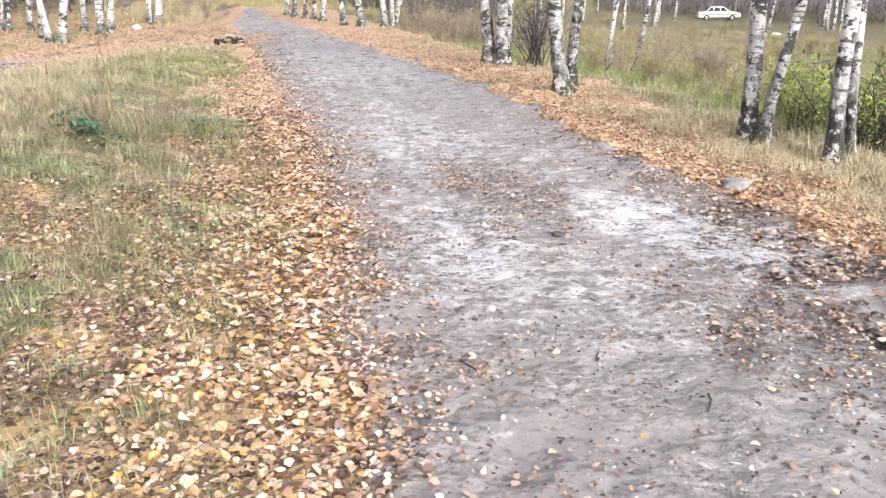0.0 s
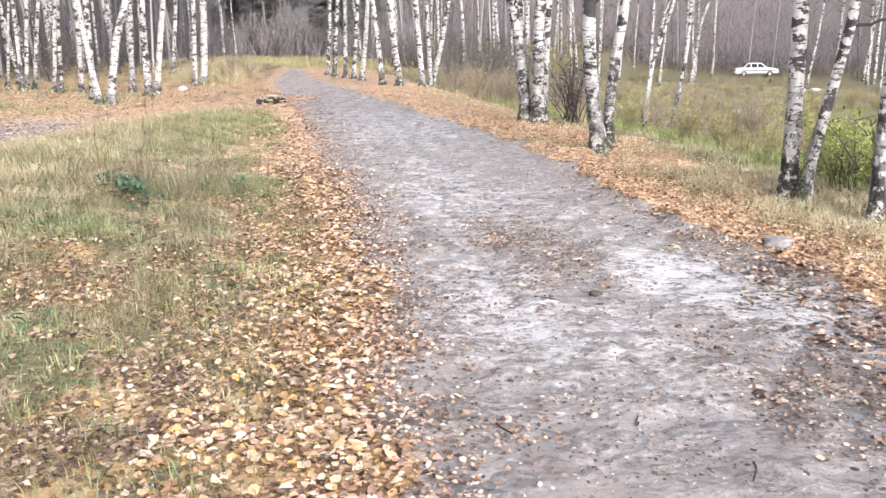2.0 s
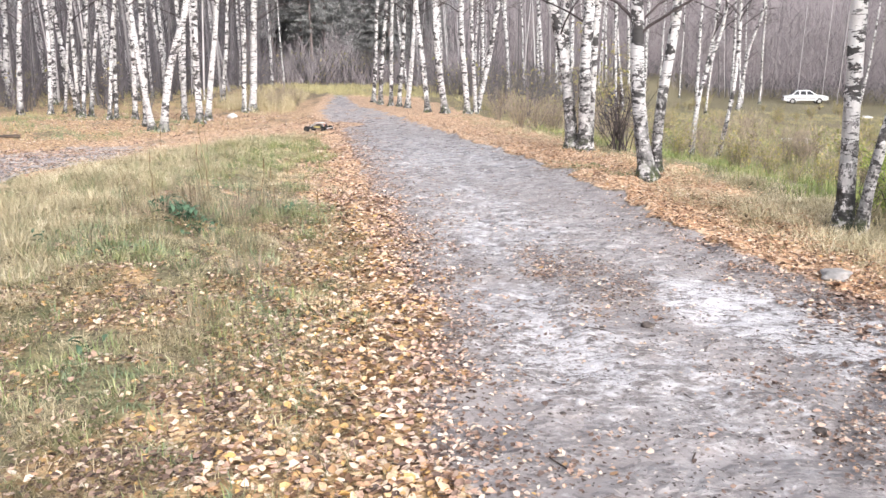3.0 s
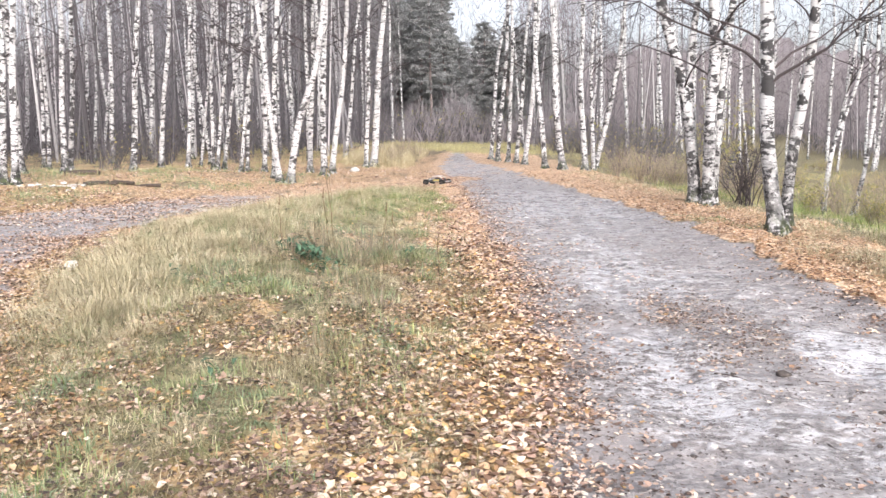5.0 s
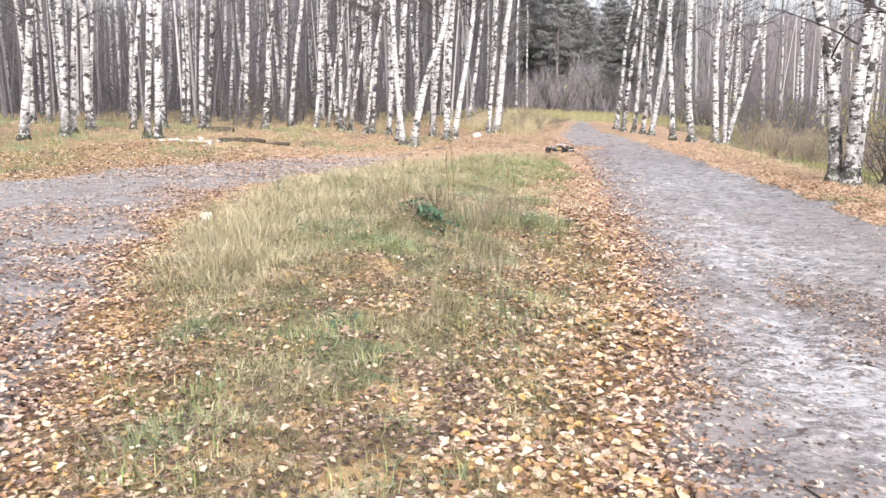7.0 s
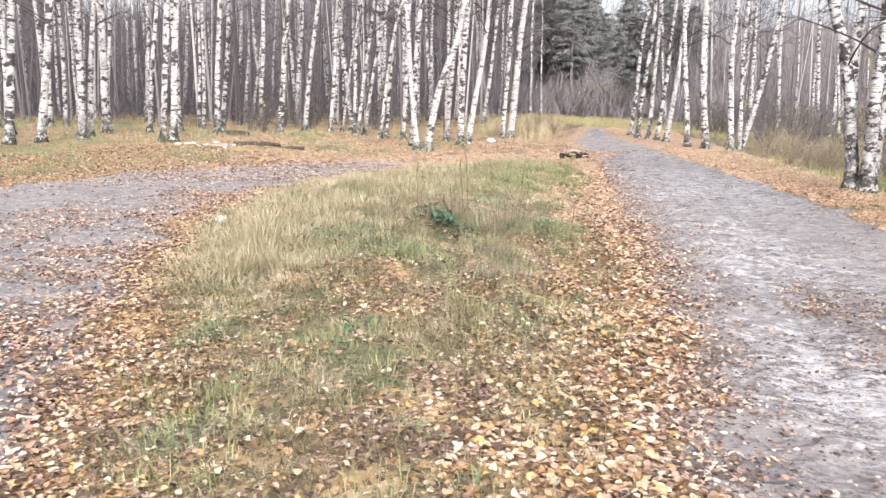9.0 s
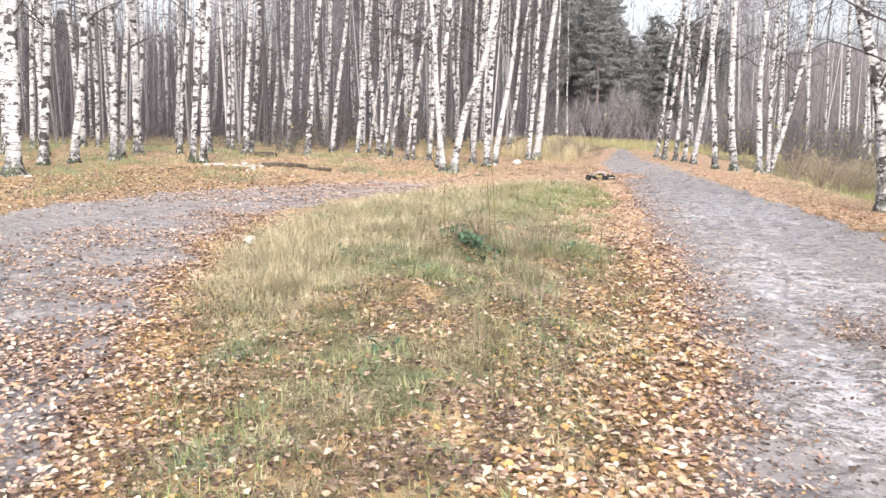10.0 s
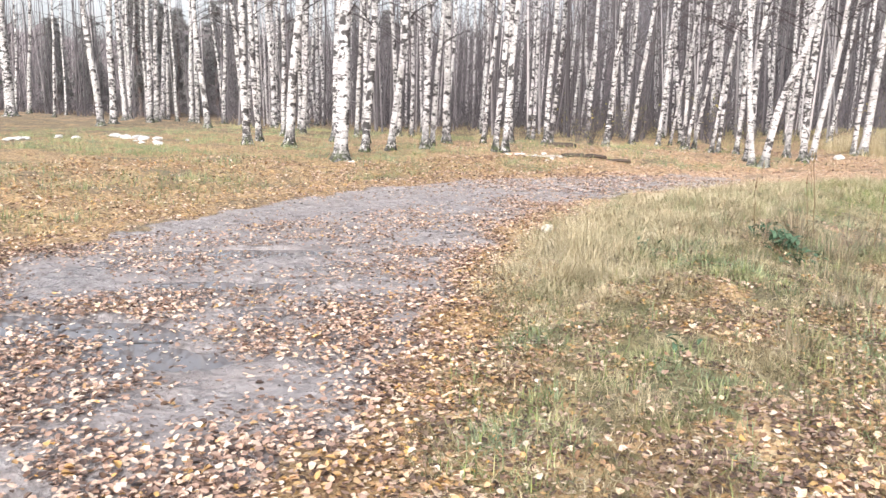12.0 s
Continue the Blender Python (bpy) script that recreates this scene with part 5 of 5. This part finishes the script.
def plant_shrubs():
    rng = np.random.default_rng(14)
    bare = shrub_model(1, 1.3, 26, 0, "bare dark bush beside the birches")
    set_at(bare, 1.75, 15.6)
    willow = [shrub_model(2 + i, 1.5, 40, 1000, "thin willow bush with yellow-green leaves", BRUSH_TWIG, "willow bushes") for i in range(3)]
    n = 0
    for _ in range(2500):
        x, y = rng.uniform(2.5, 34), 9 + 62 * rng.random() ** 1.5
        r = -float(road_sides(x, y)[1])
        if r < 3.0 + 0.04 * y or x > 0.42 * y + 4 or not free_spot(x, y, 0.7):
            continue
        m = pose(x, y, float(height(x, y)), 0, 0, rng.uniform(0, 360)) @ Matrix.Scale(rng.uniform(0.3, 0.62) + 0.005 * y, 4)
        if n < 3:
            willow[n].matrix_basis = m
        else:
            copy_thing(willow[n % 3], m)
        n += 1
        if n >= 80:
            break
    for x, y, s in ((4.6, 13.2, 0.75), (5.4, 14.6, 0.8), (4.9, 11.2, 0.6), (6.4, 16.2, 0.9), (3.9, 15.4, 0.7), (5.2, 18.2, 0.9), (7.2, 19.0, 1.0), (3.3, 18.0, 0.8), (4.7, 9.4, 0.6), (4.5, 8.3, 0.6), (5.0, 7.9, 0.65), (4.7, 7.3, 0.55), (5.3, 8.8, 0.7), (6.2, 12.4, 0.7), (7.6, 15.0, 0.85)):
        copy_thing(willow[int(10 * x) % 3], pose(x, y, float(height(x, y)), 0, 0, 70 * x) @ Matrix.Scale(s, 4))
    leafy = shrub_model(41, 0.75, 46, 5200, "leafy bright green bush on the damp slope", BRUSH_TWIG, "green bushes", GREEN_LEAF, 0.55)
    set_at(leafy, 4.25, 9.9)
    for x, y, s in ((4.75, 10.5, 1.0), (3.95, 9.2, 0.8), (5.3, 9.9, 1.05), (4.45, 8.9, 0.75)):
        copy_thing(leafy, pose(x, y, float(height(x, y)), 0, 0, 90 * x) @ Matrix.Scale(s, 4))
    dark = shrub_model(42, 0.95, 22, 900, "dark thin-leaved bush under the birches", None, "dark bushes", GREEN_LEAF, 0.5)
    set_at(dark, 4.0, 7.75)
    for x, y, s in ((4.35, 8.2, 0.95), (4.2, 7.2, 0.85), (4.75, 7.8, 1.1), (5.1, 8.7, 1.0), (3.75, 8.45, 0.6), (3.3, 8.35, 0.5), (4.6, 6.8, 0.9)):
        copy_thing(dark, pose(x, y, float(height(x, y)), 0, 0, 75 * y) @ Matrix.Scale(s, 4))
    brush = [shrub_model(22 + i, 1.6, 40, 120, "brown leafless brush at the meadow's edge", BRUSH_TWIG, "brush") for i in range(2)]
    for n in range(34):
        x, y = rng.uniform(-0.8, 9.0), rng.uniform(19, 34)
        m = pose(x, y, float(height(x, y)), 0, 0, rng.uniform(0, 360)) @ Matrix.Scale(rng.uniform(0.6, 1.1), 4)
        if n < 2:
            brush[n].matrix_basis = m
        else:
            copy_thing(brush[n % 2], m)
    for x, y, seed in ((1.9, 24.6, 71),):
        set_at(shrub_model(seed, 3.6, 9, 900, "slender sapling with thin yellow leaves", BRUSH_TWIG, "saplings"), x, y)
    for x, y, s in ((-8.9, 29.6, 0.6), (-9.6, 31.2, 0.75), (-9.2, 33.4, 0.8), (-10.1, 30.2, 0.8), (-10.4, 35.0, 0.9), (-10.9, 37.5, 0.9)):
        copy_thing(brush[int(x * 7) % 2], pose(x, y, float(height(x, y)), 0, 0, 60 * y) @ Matrix.Scale(s, 4))
    grey = [shrub_model(12 + i, 1.6, 24, 60, "grey leafless thicket at the edge of the wood", GREY_TWIG, "thickets") for i in range(2)]
    n = 0
    for _ in range(900):
        a, r = radians(rng.uniform(-40, 8)), rng.uniform(24, 52)
        x, y = r * math.sin(a), r * math.cos(a)
        left, right = road_sides(x, y)
        track, side = track_field(x, y)
        if (left > -3.2 and right > -5.0) or track > -8:
            continue
        m = pose(x, y, float(height(x, y)), 0, 0, rng.uniform(0, 360)) @ Matrix.Scale(rng.uniform(0.6, 1.3), 4)
        if n < 2:
            grey[n].matrix_basis = m
        else:
            copy_thing(grey[n % 2], m)
        n += 1
        if n >= 60:
            break
    n = 0
    for _ in range(500):
        a, r = radians(rng.uniform(-21, -6)), rng.uniform(66, 84)
        x, y = r * math.sin(a), r * math.cos(a)
        copy_thing(grey[n % 2], pose(x, y, float(height(x, y)), 0, 0, rng.uniform(0, 360)) @ Matrix.Scale(rng.uniform(0.8, 1.7), 4))
        n += 1
        if n >= 60:
            break


plant_shrubs()


# ---- weeds on the island ----
def broad_leaf(long, wide):
    """A pointed leaf blade, bent along its rib."""
    k = np.linspace(0, 1, 7)
    half = wide * np.sin(math.pi * np.clip(k * 0.92 + 0.06, 0, 1)) ** 0.8 * 0.5
    rise = long * (0.55 * k - 0.5 * k * k)
    mid = np.stack([0 * k, long * k, rise], -1)
    lf, rt = mid + np.stack([-half, 0 * k, half * 0.35], -1), mid + np.stack([half, 0 * k, half * 0.35], -1)
    v = np.concatenate([lf, mid, rt])
    i = np.arange(6)
    return mesh_of("leaf", v, [np.concatenate([np.stack([i, i + 7, i + 8, i + 1], -1), np.stack([i + 7, i + 14, i + 15, i + 8], -1)])], WEED, True)


def weed_plant(x, y, count, seed, size):
    rng = np.random.default_rng(seed)
    root = new("weed_plant")
    tagged(root, "dark green broad-leaved weed in the dry grass", "plant", "weeds")
    set_at(root, x, y)
    me = broad_leaf(0.20 * size, 0.085 * size)
    for i in range(count):
        part("leaf", me, root, at=pose(rng.normal(0, 0.18) * size, rng.normal(0, 0.18) * size, rng.uniform(0.0, 0.16), rng.uniform(-10, 45), rng.normal(0, 12), i * 137.5))


weed_plant(-3.25, 7.45, 70, 3, 0.46)
weed_plant(-2.95, 7.15, 24, 4, 0.42)
weed_plant(-3.65, 8.0, 50, 5, 0.46)
weed_plant(-2.45, 8.3, 26, 7, 0.38)
weed_plant(-4.25, 6.7, 22, 8, 0.36)
weed_plant(-2.38, 3.95, 6, 6, 0.4)


def dry_stalk(x, y, tall, seed):
    rng = np.random.default_rng(seed)
    root = new("dry_weed_stalk")
    tagged(root, "tall brown dried weed stalk", "plant", "dry stalks")
    set_at(root, x, y)
    t = Tubes()
    k = np.linspace(0, 1, 8)[:, None]
    line = np.array([0, 0, -0.05]) + k * np.array([rng.normal(0, 0.05), rng.normal(0, 0.05), tall]) + rng.normal(0, 0.006, (8, 3))
    t.add(line, np.linspace(0.006, 0.003, 8), 5)
    part("stalk", t.mesh("stalk", STALK), root)
    s = Tubes()
    k = np.linspace(0, 1, 9)[:, None]
    s.add(line[-1] + k * np.array([0.01, 0.0, 0.11]), 0.002 + 0.011 * np.abs(np.sin(k[:, 0] * 9)) * (1 - 0.8 * k[:, 0]), 7)
    part("seed_head", s.mesh("seed_head", STALK), root, "withered seed head")


for _i, (_x, _y, _t) in enumerate(((-3.3, 8.3, 0.85), (-3.42, 8.45, 0.6), (-2.6, 8.4, 0.45), (-2.75, 8.2, 0.5), (-3.9, 8.3, 0.5), (-5.2, 13.2, 0.6), (-6.2, 13.6, 0.5), (-1.95, 7.6, 0.35))):
    dry_stalk(_x, _y, _t, 60 + _i)

# ---- stones, clods, logs, rubble ----
def lump(name, size, material, label, category, x, y, seed, sink=0.2, group="", flat=0.6):
    rng = np.random.default_rng(seed)
    bm = bmesh.new()
    bmesh.ops.create_icosphere(bm, subdivisions=3 if size > 0.06 else 2, radius=1.0)
    ph = rng.uniform(0, 6, 6)
    for v in bm.verts:
        c = v.co.copy()
        k = 1 + 0.16 * math.sin(2.3 * c.x + ph[0]) * math.sin(2.1 * c.y + ph[1]) + 0.10 * math.sin(4.7 * c.z + 3.1 * c.x + ph[2]) + 0.09 * math.sin(7 * c.y + 5 * c.x + ph[3]) + 0.08 * math.sin(6 * c.x - 5 * c.z + ph[4])
        v.co = Vector((c.x * k, c.y * k * 0.8, c.z * k * flat)) * size
    ob = new(name, shape(name, bm, material, True))
    ob.matrix_basis = pose(x, y, float(height(x, y)) + size * flat * (1 - 2 * sink), 0, 0, rng.uniform(0, 360))
    return tagged(ob, label, category, group)


lump("white_stone", 0.075, WHITE_STONE, "rounded white stone lying in the dry grass", "stone", -6.04, 7.57, 1, 0.1, flat=0.8)
lump("stone", 0.13, STONE, "flat grey stone at the road's edge", "stone", 2.17, 5.9, 2, 0.4, flat=0.3)
lump("white_stone", 0.14, WHITE_STONE, "pale stone among leaves at the road's end", "stone", -8.75, 24.4, 3, 0.2, flat=0.6)
lump("stone", 0.11, STONE, "grey stone set in the dirt road", "stone", -0.95, 10.1, 4, 0.4, flat=0.35)
lump("mud_clod", 0.045, CLOD, "dark clod of mud on the road", "clod", 0.72, 4.9, 5, 0.3, "mud clods", 0.42)
lump("mud_clod", 0.04, CLOD, "dark clod of mud and leaves on the road", "clod", 1.25, 3.45, 6, 0.3, "mud clods", 0.36)
_rng = np.random.default_rng(91)
for _i in range(26):
    _x, _y = _rng.uniform(-0.2, 1.9), _rng.uniform(2.6, 8.5)
    if min(float(q) for q in road_sides(_x, _y)) > 0.2:
        lump("mud_clod", _rng.uniform(0.008, 0.02), CLOD, "small dark clod of mud on the road", "clod", _x, _y, 100 + _i, 0.3, "mud clods", _rng.uniform(0.3, 0.5))


def grit():
    """Crumbs of stone and mud on road and track."""
    rng = np.random.default_rng(3)
    x, y = [np.concatenate(q) for q in zip(strew(rng, -9.5, 3.0, 1.4, 13.0, 220), strew(rng, -0.8, 3.0, 2.0, 7.0, 750))]
    left, right = road_sides(x, y)
    track, side = track_field(x, y)
    keep = (np.minimum(left, right) > -0.05) | (track > 0)
    keep &= rng.random(len(x)) < 0.45 + 0.5 * wave(x, y, 0.8, 41.0)
    x, y = x[keep], y[keep]
    n = len(x)
    s = rng.uniform(0.003, 0.011, n) * (1 + (rng.random(n) < 0.05))
    chip = rng.uniform(0.35, 1.6, n)
    o = np.array([(1, 0, 0), (0, 1, 0), (-1, 0, 0), (0, -1, 0), (0, 0, 1)], float)
    v = o[None] * s[:, None, None] * rng.uniform(0.5, 1.3, (n, 5, 1))
    v[:, :, 0] *= chip[:, None]
    v[:, :, 1] /= chip[:, None]
    a = rng.uniform(0, 6.3, n)
    c, q = np.cos(a)[:, None], np.sin(a)[:, None]
    v[:, :, 0], v[:, :, 1] = v[:, :, 0] * c - v[:, :, 1] * q, v[:, :, 0] * q + v[:, :, 1] * c
    v[:, :, 2] *= 0.6
    v += np.stack([x, y, height(x, y)], -1)[:, None]
    i = np.arange(n)[:, None] * 5
    f = np.concatenate([i + np.array(t) for t in ((0, 1, 4), (1, 2, 4), (2, 3, 4), (3, 0, 4))])
    n2 = Nodes("grit", 0.8, 0.3)
    m = n2.done(n2.ramp(n2.island(), (0.0, (0.06, 0.05, 0.046)), (0.45, (0.17, 0.145, 0.135)), (0.7, (0.34, 0.29, 0.265)), (1.0, (0.72, 0.67, 0.61))))
    tagged(new("grit", mesh_of("grit", v, [f], m)), "grit and crumbs of mud on the dirt road", "gravel", kind="stuff")


grit()


def log(x, y, long, thick, turn, seed, material=None, label="dark wet fallen log on the leafy bank", pitch=0.0):
    rng = np.random.default_rng(seed)
    t = Tubes()
    k = np.linspace(-0.5, 0.5, 10)
    line = np.stack([k * long, 0.045 * long * np.sin(k * 5 + seed), 0.015 * long * np.cos(k * 5)], -1)
    r = thick / 2 * (1 + 0.08 * rng.standard_normal(10))
    t.add(np.concatenate([line[:1], line, line[-1:]]), np.concatenate([[0.004], r, [0.004]]), 10, 0.05, rng)
    ob = new("log", t.mesh("log", material or ROT_WOOD))
    ob.matrix_basis = pose(x, y, float(height(x, y)) + thick * 0.36, 0, pitch, turn)
    return tagged(ob, label, "log", "logs on the bank")


log(-11.6, 17.6, 0.6, 0.08, 42, 1)
log(-12.3, 16.9, 0.6, 0.06, 30, 2)
log(-12.5, 16.9, 0.6, 0.09, 70, 3)
log(-12.1, 17.3, 0.8, 0.09, -15, 4)
log(-13.1, 16.2, 1.0, 0.035, 15, 5, GREY_WOOD, "pale bare branch lying on the bank")
log(-12.8, 16.5, 0.8, 0.03, 40, 6, GREY_WOOD, "pale bare branch lying on the bank")
log(-14.9, 19.6, 0.9, 0.16, 20, 7)


for _i, (_x, _y, _l, _t) in enumerate(((1.55, 4.62, 0.24, -24), (0.42, 4.75, 0.2, -30), (0.66, 3.2, 0.12, 80), (1.0, 2.75, 0.14, 75), (-0.05, 5.3, 0.16, 40), (1.25, 5.2, 0.13, 10), (0.1, 3.1, 0.13, 120), (2.35, 8.6, 0.5, 20))):
    log(_x, _y, _l, 0.007, _t, 20 + _i, label="thin dark twig lying on the muddy road")


def rubble(x, y, count, spread, size, seed):
    """A low heap of white waste: single chunks side by side."""
    rng = np.random.default_rng(seed)
    for i in range(count):
        lump("rubble_chunk", size * rng.uniform(0.4, 1.2), RUBBLE, "white chunk of dumped rubble on the grass", "rubble", x + rng.normal(0, spread), y + rng.normal(0, spread * 0.6), seed * 50 + i, 0.15,
             "dumped rubble", rng.uniform(0.3, 0.5))


rubble(-23.4, 10.6, 14, 0.55, 0.15, 1)
rubble(-21.6, 10.2, 11, 0.7, 0.11, 2)
rubble(-24.9, 9.3, 4, 0.2, 0.16, 3)
rubble(-23.6, 7.5, 4, 0.3, 0.12, 4)
rubble(-13.7, 16.2, 10, 0.35, 0.08, 5)
rubble(-13.2, 16.5, 8, 0.4, 0.06, 6)
rubble(9.6, 29.5, 9, 0.6, 0.2, 7)
rubble(22.5, 57.0, 5, 0.8, 0.3, 8)
rubble(-14.2, 11.3, 4, 0.12, 0.05, 9)


# ---- model buggy ----
def wheel_meshes(radius, wide, hub):
    tyre = bmesh.new()
    prof = [(radius * 0.55, -wide / 2), (radius * 0.9, -wide / 2), (radius, -wide * 0.36), (radius * 1.01, 0), (radius, wide * 0.36), (radius * 0.9, wide / 2), (radius * 0.55, wide / 2)]
    n = 24
    rings = []
    for i in range(n):
        a = 2 * math.pi * i / n
        nub = 1.0 if i % 2 else 0.94
        rings.append([tyre.verts.new((r * (nub if 1 < j < 5 else 1) * math.cos(a), w, r * (nub if 1 < j < 5 else 1) * math.sin(a))) for j, (r, w) in enumerate(prof)])
    for i in range(n):
        for j in range(len(prof)):
            b = (j + 1) % len(prof)
            tyre.faces.new((rings[i][j], rings[i][b], rings[(i + 1) % n][b], rings[(i + 1) % n][j]))
    rim = bmesh.new()
    bmesh.ops.create_cone(rim, cap_ends=True, segments=20, radius1=radius * 0.56, radius2=radius * 0.56, depth=wide * 0.8, matrix=pose(0, 0, 0, 90))
    for i in range(6):
        box(rim, (radius * 0.9, wide * 0.9, radius * 0.10), turn=pose(0, 0, 0, 0, 60 * i, 0))
    return shape("tyre", tyre, RUBBER, False), shape("rim", rim, hub, False)


def rod(parent, name, a, b, r, material):
    t = Tubes()
    a, b = np.array(a, float), np.array(b, float)
    t.add(np.stack([a, a * 0.5 + b * 0.5, b]), [r, r, r], 8)
    part(name, t.mesh(name, material), parent)


def model_buggy(x, y, turn):
    root = new("model_buggy")
    tagged(root, "muddy radio-controlled buggy with white roll cage and yellow panels", "toy car")
    root.matrix_basis = pose(x, y, float(height(x, y)) + 0.004, 0, 0, turn) @ Matrix.Scale(0.85, 4)
    bm = bmesh.new()
    box(bm, (0.60, 0.16, 0.016), (0.0, 0, 0.085), 0.004)
    box(bm, (0.14, 0.12, 0.05), (0.30, 0, 0.105), 0.012)
    box(bm, (0.18, 0.17, 0.09), (-0.18, 0, 0.135), 0.015)
    part("chassis", shape("chassis", bm, DARK_METAL), root)
    bm = bmesh.new()
    box(bm, (0.22, 0.13, 0.09), (-0.02, 0, 0.165), 0.03)
    part("cockpit", shape("cockpit", bm, DARK_METAL), root, "black cockpit")
    bm = bmesh.new()
    box(bm, (0.17, 0.15, 0.008), (-0.05, 0, 0.262), 0.003)
    part("roof_panel", shape("roof_panel", bm, WHITE_PLASTIC), root, "white roof panel")
    for s in (-1, 1):
        bm = bmesh.new()
        box(bm, (0.20, 0.010, 0.05), (-0.02, s * 0.118, 0.14), 0.004, pose(0, 0, 0, s * 12))
        part("side_panel", shape("side_panel", bm, YELLOW_PLASTIC), root, "yellow side panel")
    bm = bmesh.new()
    box(bm, (0.16, 0.10, 0.012), (0.24, 0, 0.145), 0.004, pose(0, 0, 0, 0, 14))
    part("bonnet", shape("bonnet", bm, WHITE_PLASTIC), root, "white sloping nose panel")
    for s in (-1, 1):
        for pts in (((-0.26, s * 0.09, 0.13), (-0.15, s * 0.085, 0.255)), ((-0.15, s * 0.085, 0.255), (0.06, s * 0.085, 0.255)), ((0.06, s * 0.085, 0.255), (0.22, s * 0.08, 0.15))):
            rod(root, "cage_tube", *pts, 0.008, WHITE_PLASTIC)
    rod(root, "cage_tube", (-0.15, -0.085, 0.255), (-0.15, 0.085, 0.255), 0.008, WHITE_PLASTIC)
    rod(root, "cage_tube", (0.06, -0.085, 0.255), (0.06, 0.085, 0.255), 0.008, WHITE_PLASTIC)
    rod(root, "bumper", (-0.36, -0.15, 0.11), (-0.36, 0.15, 0.11), 0.011, WHITE_PLASTIC)
    rod(root, "bumper", (0.39, -0.10, 0.09), (0.39, 0.10, 0.09), 0.010, DARK_METAL)
    bm = bmesh.new()
    box(bm, (0.09, 0.09, 0.07), (-0.24, 0.02, 0.18), 0.012)
    part("engine", shape("engine", bm, DARK_METAL), root, "black motor")
    rod(root, "exhaust", (-0.27, 0.06, 0.16), (-0.38, 0.10, 0.15), 0.022, DARK_METAL)
    rod(root, "aerial", (-0.05, 0.06, 0.2), (-0.08, 0.07, 0.5), 0.003, DARK_METAL)
    for fx, wide in ((0.27, 0.065), (-0.27, 0.085)):
        tyre, rim = wheel_meshes(0.085, wide, DARK_METAL)
        for s in (-1, 1):
            w = part("wheel", tyre, root, at=pose(fx, s * 0.20, 0.085))
            part("rim", rim, w)
            rod(root, "arm", (fx * 0.85, s * 0.06, 0.09), (fx, s * 0.17, 0.088), 0.011, DARK_METAL)
            rod(root, "shock", (fx * 0.8, s * 0.05, 0.21), (fx, s * 0.13, 0.10), 0.013, ORANGE_PLASTIC if fx < 0 else DARK_METAL)
    return root


model_buggy(-5.0, 19.9, 165)


# ---- parked saloon ----
def saloon(x, y, turn):
    root = new("parked_car")
    tagged(root, "white boxy saloon car parked beyond the damp meadow", "car")
    root.matrix_basis = pose(x, y, float(height(x, y)), 0, 0, turn)
    side = ((-2.05, 0.42), (-2.05, 0.82), (-1.35, 0.90), (-0.85, 1.36), (0.35, 1.38), (0.95, 0.93), (1.95, 0.80), (2.05, 0.62), (2.03, 0.36), (-2.0, 0.32))
    bm = bmesh.new()
    a = [bm.verts.new((px, -0.80 + (0.14 if pz > 1.2 else 0), pz)) for px, pz in side]
    b = [bm.verts.new((px, 0.80 - (0.14 if pz > 1.2 else 0), pz)) for px, pz in side]
    bm.faces.new(a), bm.faces.new(b[::-1])
    for i in range(len(side)):
        j = (i + 1) % len(side)
        bm.faces.new((a[j], a[i], b[i], b[j]))
    bmesh.ops.recalc_face_normals(bm, faces=bm.faces)
    bmesh.ops.bevel(bm, geom=list(bm.edges), offset=0.05, segments=3, affect="EDGES")
    part("body", shape("body", bm, CAR_WHITE), root)
    for s in (-1, 1):
        for x0, x1, t0, t1 in ((-1.18, -0.62, -0.86, -0.62), (-0.54, 0.0, -0.54, 0.0), (0.08, 0.78, 0.08, 0.36)):
            bm = bmesh.new()
            q = [bm.verts.new((px, s * (0.812 if pz < 1 else 0.70), pz)) for px, pz in ((x0, 0.93), (x1, 0.93), (t1, 1.29), (t0, 1.29))]
            f = bm.faces.new(q)
            bmesh.ops.solidify(bm, geom=[f], thickness=0.02)
            part("window", shape("window", bm, CAR_GLASS), root, "dark side window")
        bm = bmesh.new()
        box(bm, (3.6, 0.02, 0.05), (0, s * 0.815, 0.62), 0.006)
        part("trim_strip", shape("trim_strip", bm, RUBBER), root, "dark rubbing strip")
    for px, pz, tilt, long in ((0.72, 1.16, 53, 0.52), (-1.16, 1.15, -43, 0.5)):
        bm = bmesh.new()
        box(bm, (0.02, 1.2, long), (px, 0, pz), 0.006, pose(0, 0, 0, 0, -tilt))
        part("windscreen", shape("windscreen", bm, CAR_GLASS), root, "dark glass screen")
    tyre, rim = wheel_meshes(0.30, 0.18, CHROME)
    for px in (-1.22, 1.25):
        for s in (-1, 1):
            w = part("wheel", tyre, root, at=pose(px, s * 0.72, 0.30))
            part("rim", rim, w)
    for px in (-2.06, 2.06):
        bm = bmesh.new()
        box(bm, (0.10, 1.6, 0.12), (px, 0, 0.45), 0.02)
        part("bumper", shape("bumper", bm, CHROME), root, "dull metal bumper")
        for s in (-1, 1):
            bm = bmesh.new()
            box(bm, (0.04, 0.34, 0.13), (px * 0.995, s * 0.58, 0.68), 0.01)
            part("lamp", shape("lamp", bm, LAMP_RED if px < 0 else CHROME), root, "red rear lamp" if px < 0 else "headlamp")
    return root


saloon(28.0, 86.3, -8)
